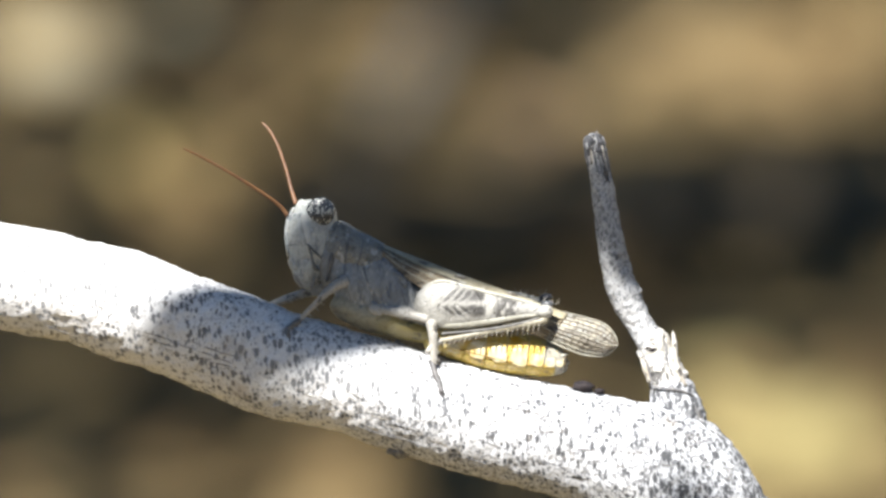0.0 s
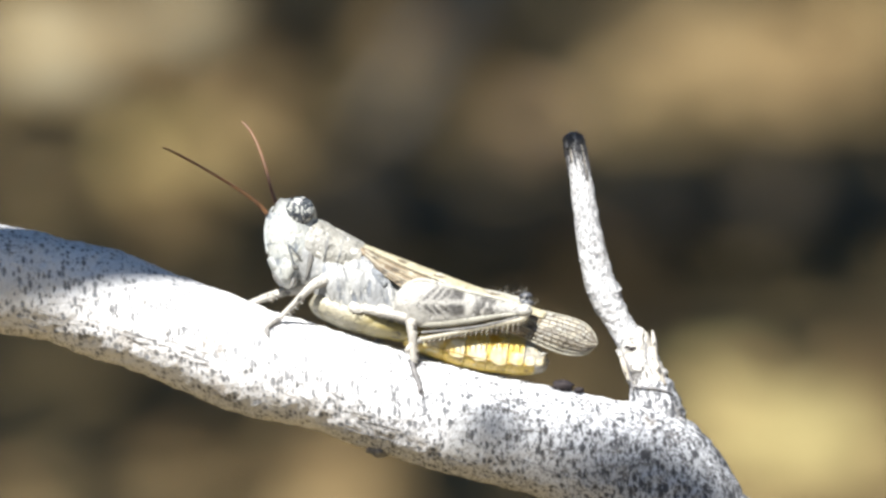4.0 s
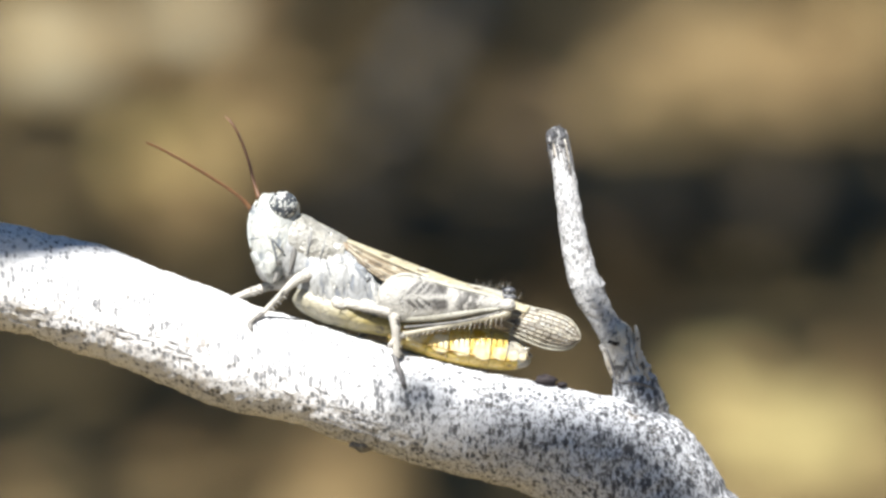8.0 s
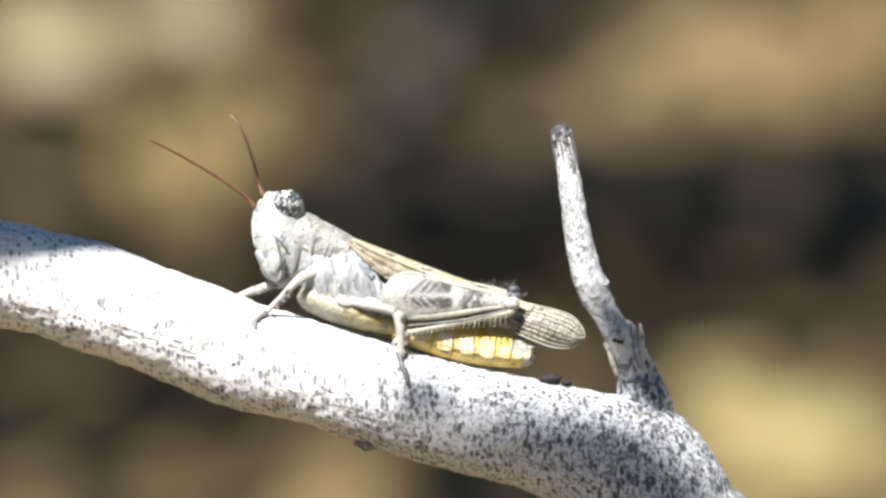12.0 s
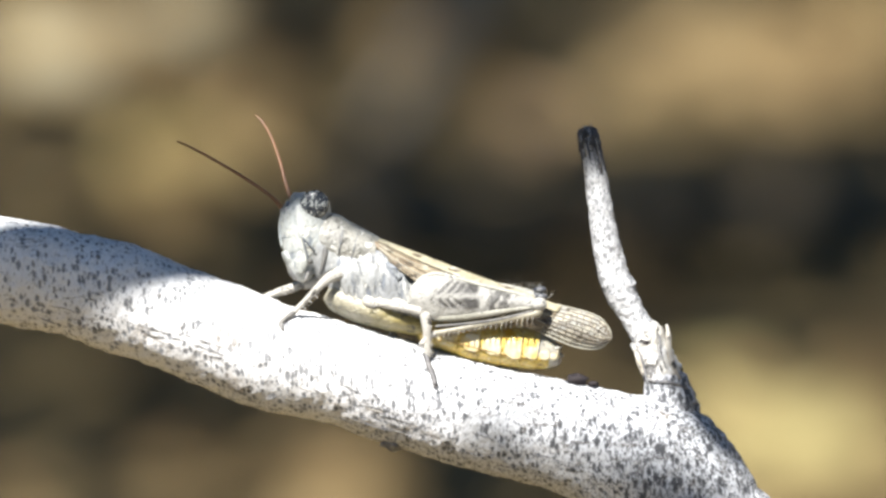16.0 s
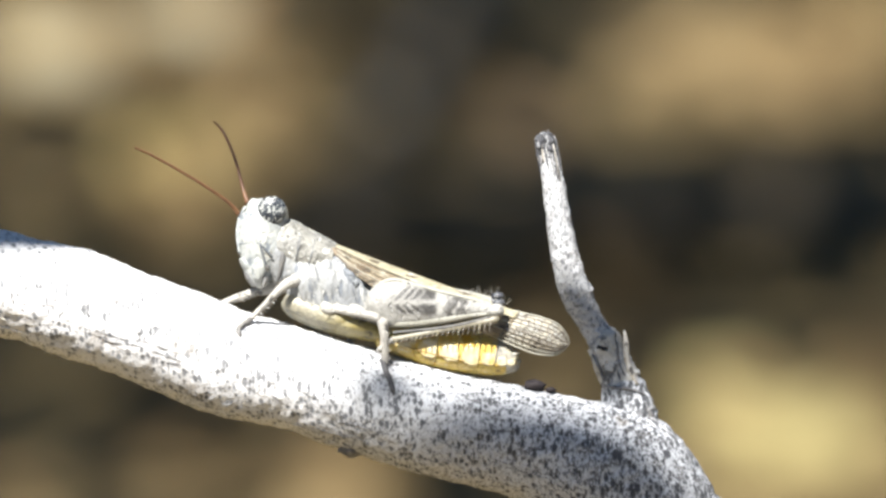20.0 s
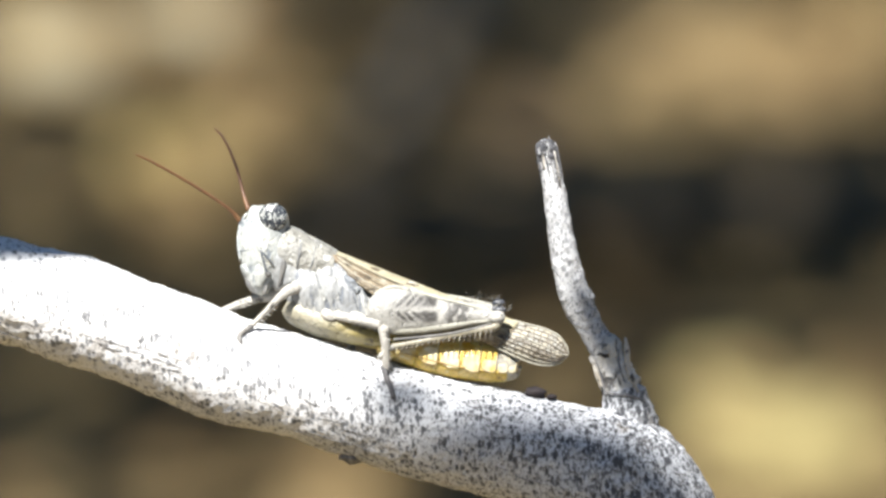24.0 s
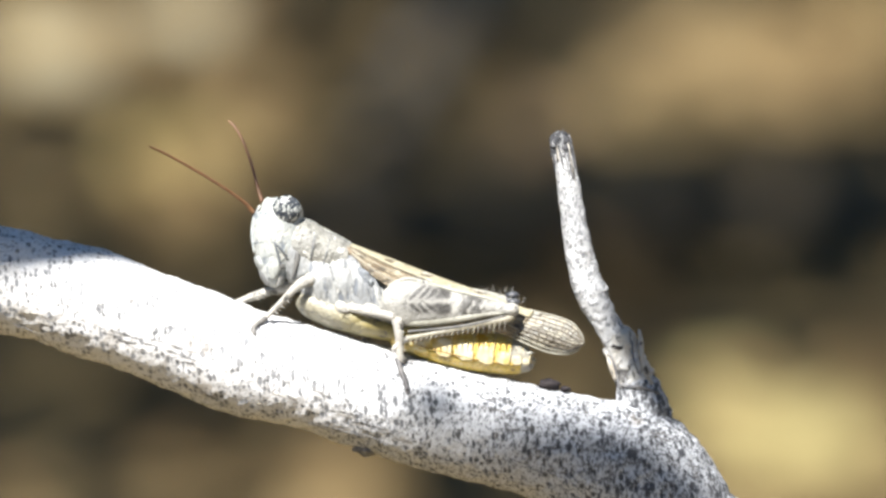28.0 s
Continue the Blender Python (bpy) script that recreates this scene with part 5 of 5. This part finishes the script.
    for i in range(71):
        for j in range(96):
            gx, gy = -0.46 + i * 0.013 + rng.uniform(-0.004, 0.004), 2.05 + j * 0.0235 + rng.uniform(-0.007, 0.007)
            if (i * 0.7549 + j * 0.5698) % 1 < openness(gx, gy) or rng.random() < 2.2 * max(0, thick(gx, gy) - 0.75):
                continue
            c = at(Vector((gx, gy, 0)) + TO_SUN * rng.uniform(1.35, 1.75))
            m = Matrix.Translation(c) @ pose(0, 0, 0, rng.uniform(-25, 25), rng.uniform(-25, 25), rng.uniform(60, 120))
            k = len(verts)
            ln, wd = rng.uniform(0.020, 0.028), rng.uniform(0.008, 0.0115)
            for x, y, z in blade:
                verts.append(m @ Vector((x * ln, y * wd, z * ln)))
            faces.append(tuple(range(k, k + 6)))
    # the crown goes on around that, thinning towards an uneven edge, with a gap through which the limb is lit
    gap = HOME.translation - TO_SUN * (HOME.translation.z / TO_SUN.z)
    for k in range(9500):
        gx, gy = rng.uniform(-2.4, 2.6), rng.uniform(-1.2, 6.2)
        far = math.hypot((gx - 0.1) / 2.3, (gy - 2.5) / 3.4) + 0.35 * noise.noise(Vector((gx * 1.6, gy * 1.6, 3.0)))
        if far > 1 or rng.random() < far ** 3 or (thick(gx, gy) < 1.0 and rng.random() > 1.4 * (thick(gx, gy) - 0.78)) or math.hypot((gx - gap.x) * 0.8, gy - gap.y) < 0.2:
            continue
        c = at(Vector((gx, gy, 0)) + TO_SUN * rng.uniform(1.5, 2.1 + 0.5 * (1 - far)))
        m = Matrix.Translation(c) @ pose(0, 0, 0, rng.uniform(-35, 35), rng.uniform(-35, 35), rng.uniform(0, 360))
        k, size = len(verts), rng.uniform(0.7, 1.25)
        for x, y, z in blade:
            verts.append(m @ Vector((x * 0.05 * size, y * 0.021 * size, z * 0.05 * size)))
        faces.append(tuple(range(k, k + 6)))
    me = bpy.data.meshes.new("crown")
    me.from_pydata(verts, [], faces)
    me.materials.append(GREEN_LEAF)
    crown = new("crown", me)
    crown.parent = tree
    tagged(crown, "loose crown of small grey-green leaves", kind="stuff")
    # a high spray that swings over the stick and the stones
    high = Vector((-0.007, 3.11, 0)) + TO_SUN * 1.5
    top = part("leafy_spray", tube([(0.05, 0.28, 0.02, 0.002, 0.002), (0.0, 0.1, 0.012, 0.0016, 0.0016), (0.0, -0.1, 0.008, 0.0012, 0.0012), (0.0, -0.25, 0.0, 0.0006, 0.0006)], 6, 8, 0, 1, None, 1.0), TREE_BARK, tree, "swaying high spray of gum leaves")
    small = part("leaf", leaf_blade(0.026, 0.0105), GREEN_LEAF, top).data
    for k in range(50):
        leaf = new("leaf", small) if k else top.children[0]
        leaf.parent = top
        leaf.matrix_basis = pose(rng.uniform(-0.052, 0.048), rng.uniform(-0.26, 0.26), rng.uniform(-0.04, 0.02), rng.uniform(60, 120), rng.uniform(-25, 25), rng.uniform(60, 120))
    return spray, Matrix.Translation(-TREE_FOOT) @ Matrix.Translation(hub) @ HOME.to_3x3().to_4x4(), top, Matrix.Translation(high - TREE_FOOT)


leafy_spray, spray_home, high_spray, high_home = build_tree()

# ---------------------------------------------------------------- what moves
def motions():
    # the limb sways: seconds, millimetres to the right and up
    sway = [
        (0, 3.36, -0.58), (0.5, 3.75, -0.31), (1, 3.59, -0.62), (1.5, 3.24, -0.47), (2, 2.81, -0.31),
        (2.5, 2.77, -0.39), (3, 2.58, -1.13), (3.5, 2.19, -0.86), (5.5, -0.63, 0.15), (6, -0.78, 0.15),
        (6.5, -0.39, -0.23), (7, -0.23, -0.32), (7.5, -0.16, -0.16), (8, 0, -0), (8.5, 0.31, -0),
        (9, 0.15, -0.16), (9.5, -0.08, -0.39), (10, -0.23, -0.86), (10.5, -0.47, -0.7), (11, -0.23, -0.32),
        (11.5, -0.23, -0.23), (12, 0.39, 0.15), (12.5, 1.33, 0.15), (14.5, 2.03, -0.39), (15, 1.95, -0.63),
        (15.5, 2.42, -0.16), (16, 2.81, 0.08), (16.5, 2.11, -0.23), (17, 1.17, -0.39), (17.5, 0.7, -0.47),
        (18, 0.15, -0.47), (18.5, -0.39, -0.55), (19, -0.78, -0.55), (19.5, -0.94, -0.55), (20, -1.02, -0.47),
        (20.5, -1.17, -0.55), (21, -1.17, -0.39), (21.5, -1.02, -0.55), (23.5, -0.79, -1.02), (24, -0.94, -1.1),
        (24.5, -1.17, -1.33), (25, -1.17, -1.09), (25.5, -1.25, -0.79), (26, -1.02, -0.47), (26.5, -0.78, -0.63),
        (27, -0.63, -0.7), (27.5, -0.16, -0.7), (28, 0.31, -0.39)]
    rows = [(t, HOME @ pose(x * MM, 0, z * MM)) for t, x, z in sway]
    walk(limb, rows)
    walk(grasshopper, rows)
    # gusts swing the spray aside and down: seconds, millimetres
    gusts = [(0.0, 24.5), (0.25, 22), (0.5, 7), (0.75, 8), (1.0, 24.5), (1.2, 23), (1.5, 2), (1.75, 3), (2.0, 10.5, 7.5), (2.25, 10.5, 7.5), (2.5, 6), (2.75, 3), (3.0, -1.5), (3.25, 3), (3.5, 7),
             (5.5, 0), (6.0, -3), (7.0, -1), (8.0, 0), (8.5, 0), (9.0, 7, 5), (9.5, 0), (10.0, 4.5), (10.5, 9.5), (11.0, 0), (11.5, 3), (12.0, 0.5), (12.5, 2.5),
             (14.5, 2, 2.5), (15.0, 5, 4.8), (15.5, 6, 5), (16.0, 7, 5.2), (16.5, 10, 5.5), (17.0, 6.0, 3.4), (17.5, 5.3, 3.0), (18.0, 4.5, 2.8), (18.5, 1), (19.0, 0), (20.0, -3), (21.5, -3),
             (23.5, 0), (24.0, -1.5), (24.5, 1), (25.0, 1.5), (25.5, 3), (26.0, -1.5), (27.0, -1.5), (27.5, 1), (28.0, 1.5)]
    walk(leafy_spray, [(t, spray_home @ pose(d * MM, 0, -(e[0] if e else 0.45 * d) * MM)) for t, d, *e in gusts])
    walk(high_spray, [(t, high_home @ pose(-0.0027 * d, 0, 0)) for t, d, *e in gusts])
    hip = Matrix.Translation(HIP)
    root = Matrix.Translation(WING_ROOT)
    droop = [(0.0, 0), (20.0, 0), (20.5, 0.4), (21.0, 0.9), (25.5, 0.9), (25.9, 0), (28.0, 0)]
    for wing in folded_wings:
        walk(wing, [(t, root @ pose(0, 0, 0, 0, a, 0)) for t, a in droop])
    kick = [(0.0, 0), (24.4, 0), (24.467, -5), (24.5, -20), (24.533, -35), (24.6, 0), (26.1, 0), (26.167, -22), (26.2, -33), (26.233, -36), (26.3, 0), (28.0, 0)]
    walk(kicking_leg, [(t, hip @ pose(0, 0, 0, 0, a, 0)) for t, a in kick])


motions()
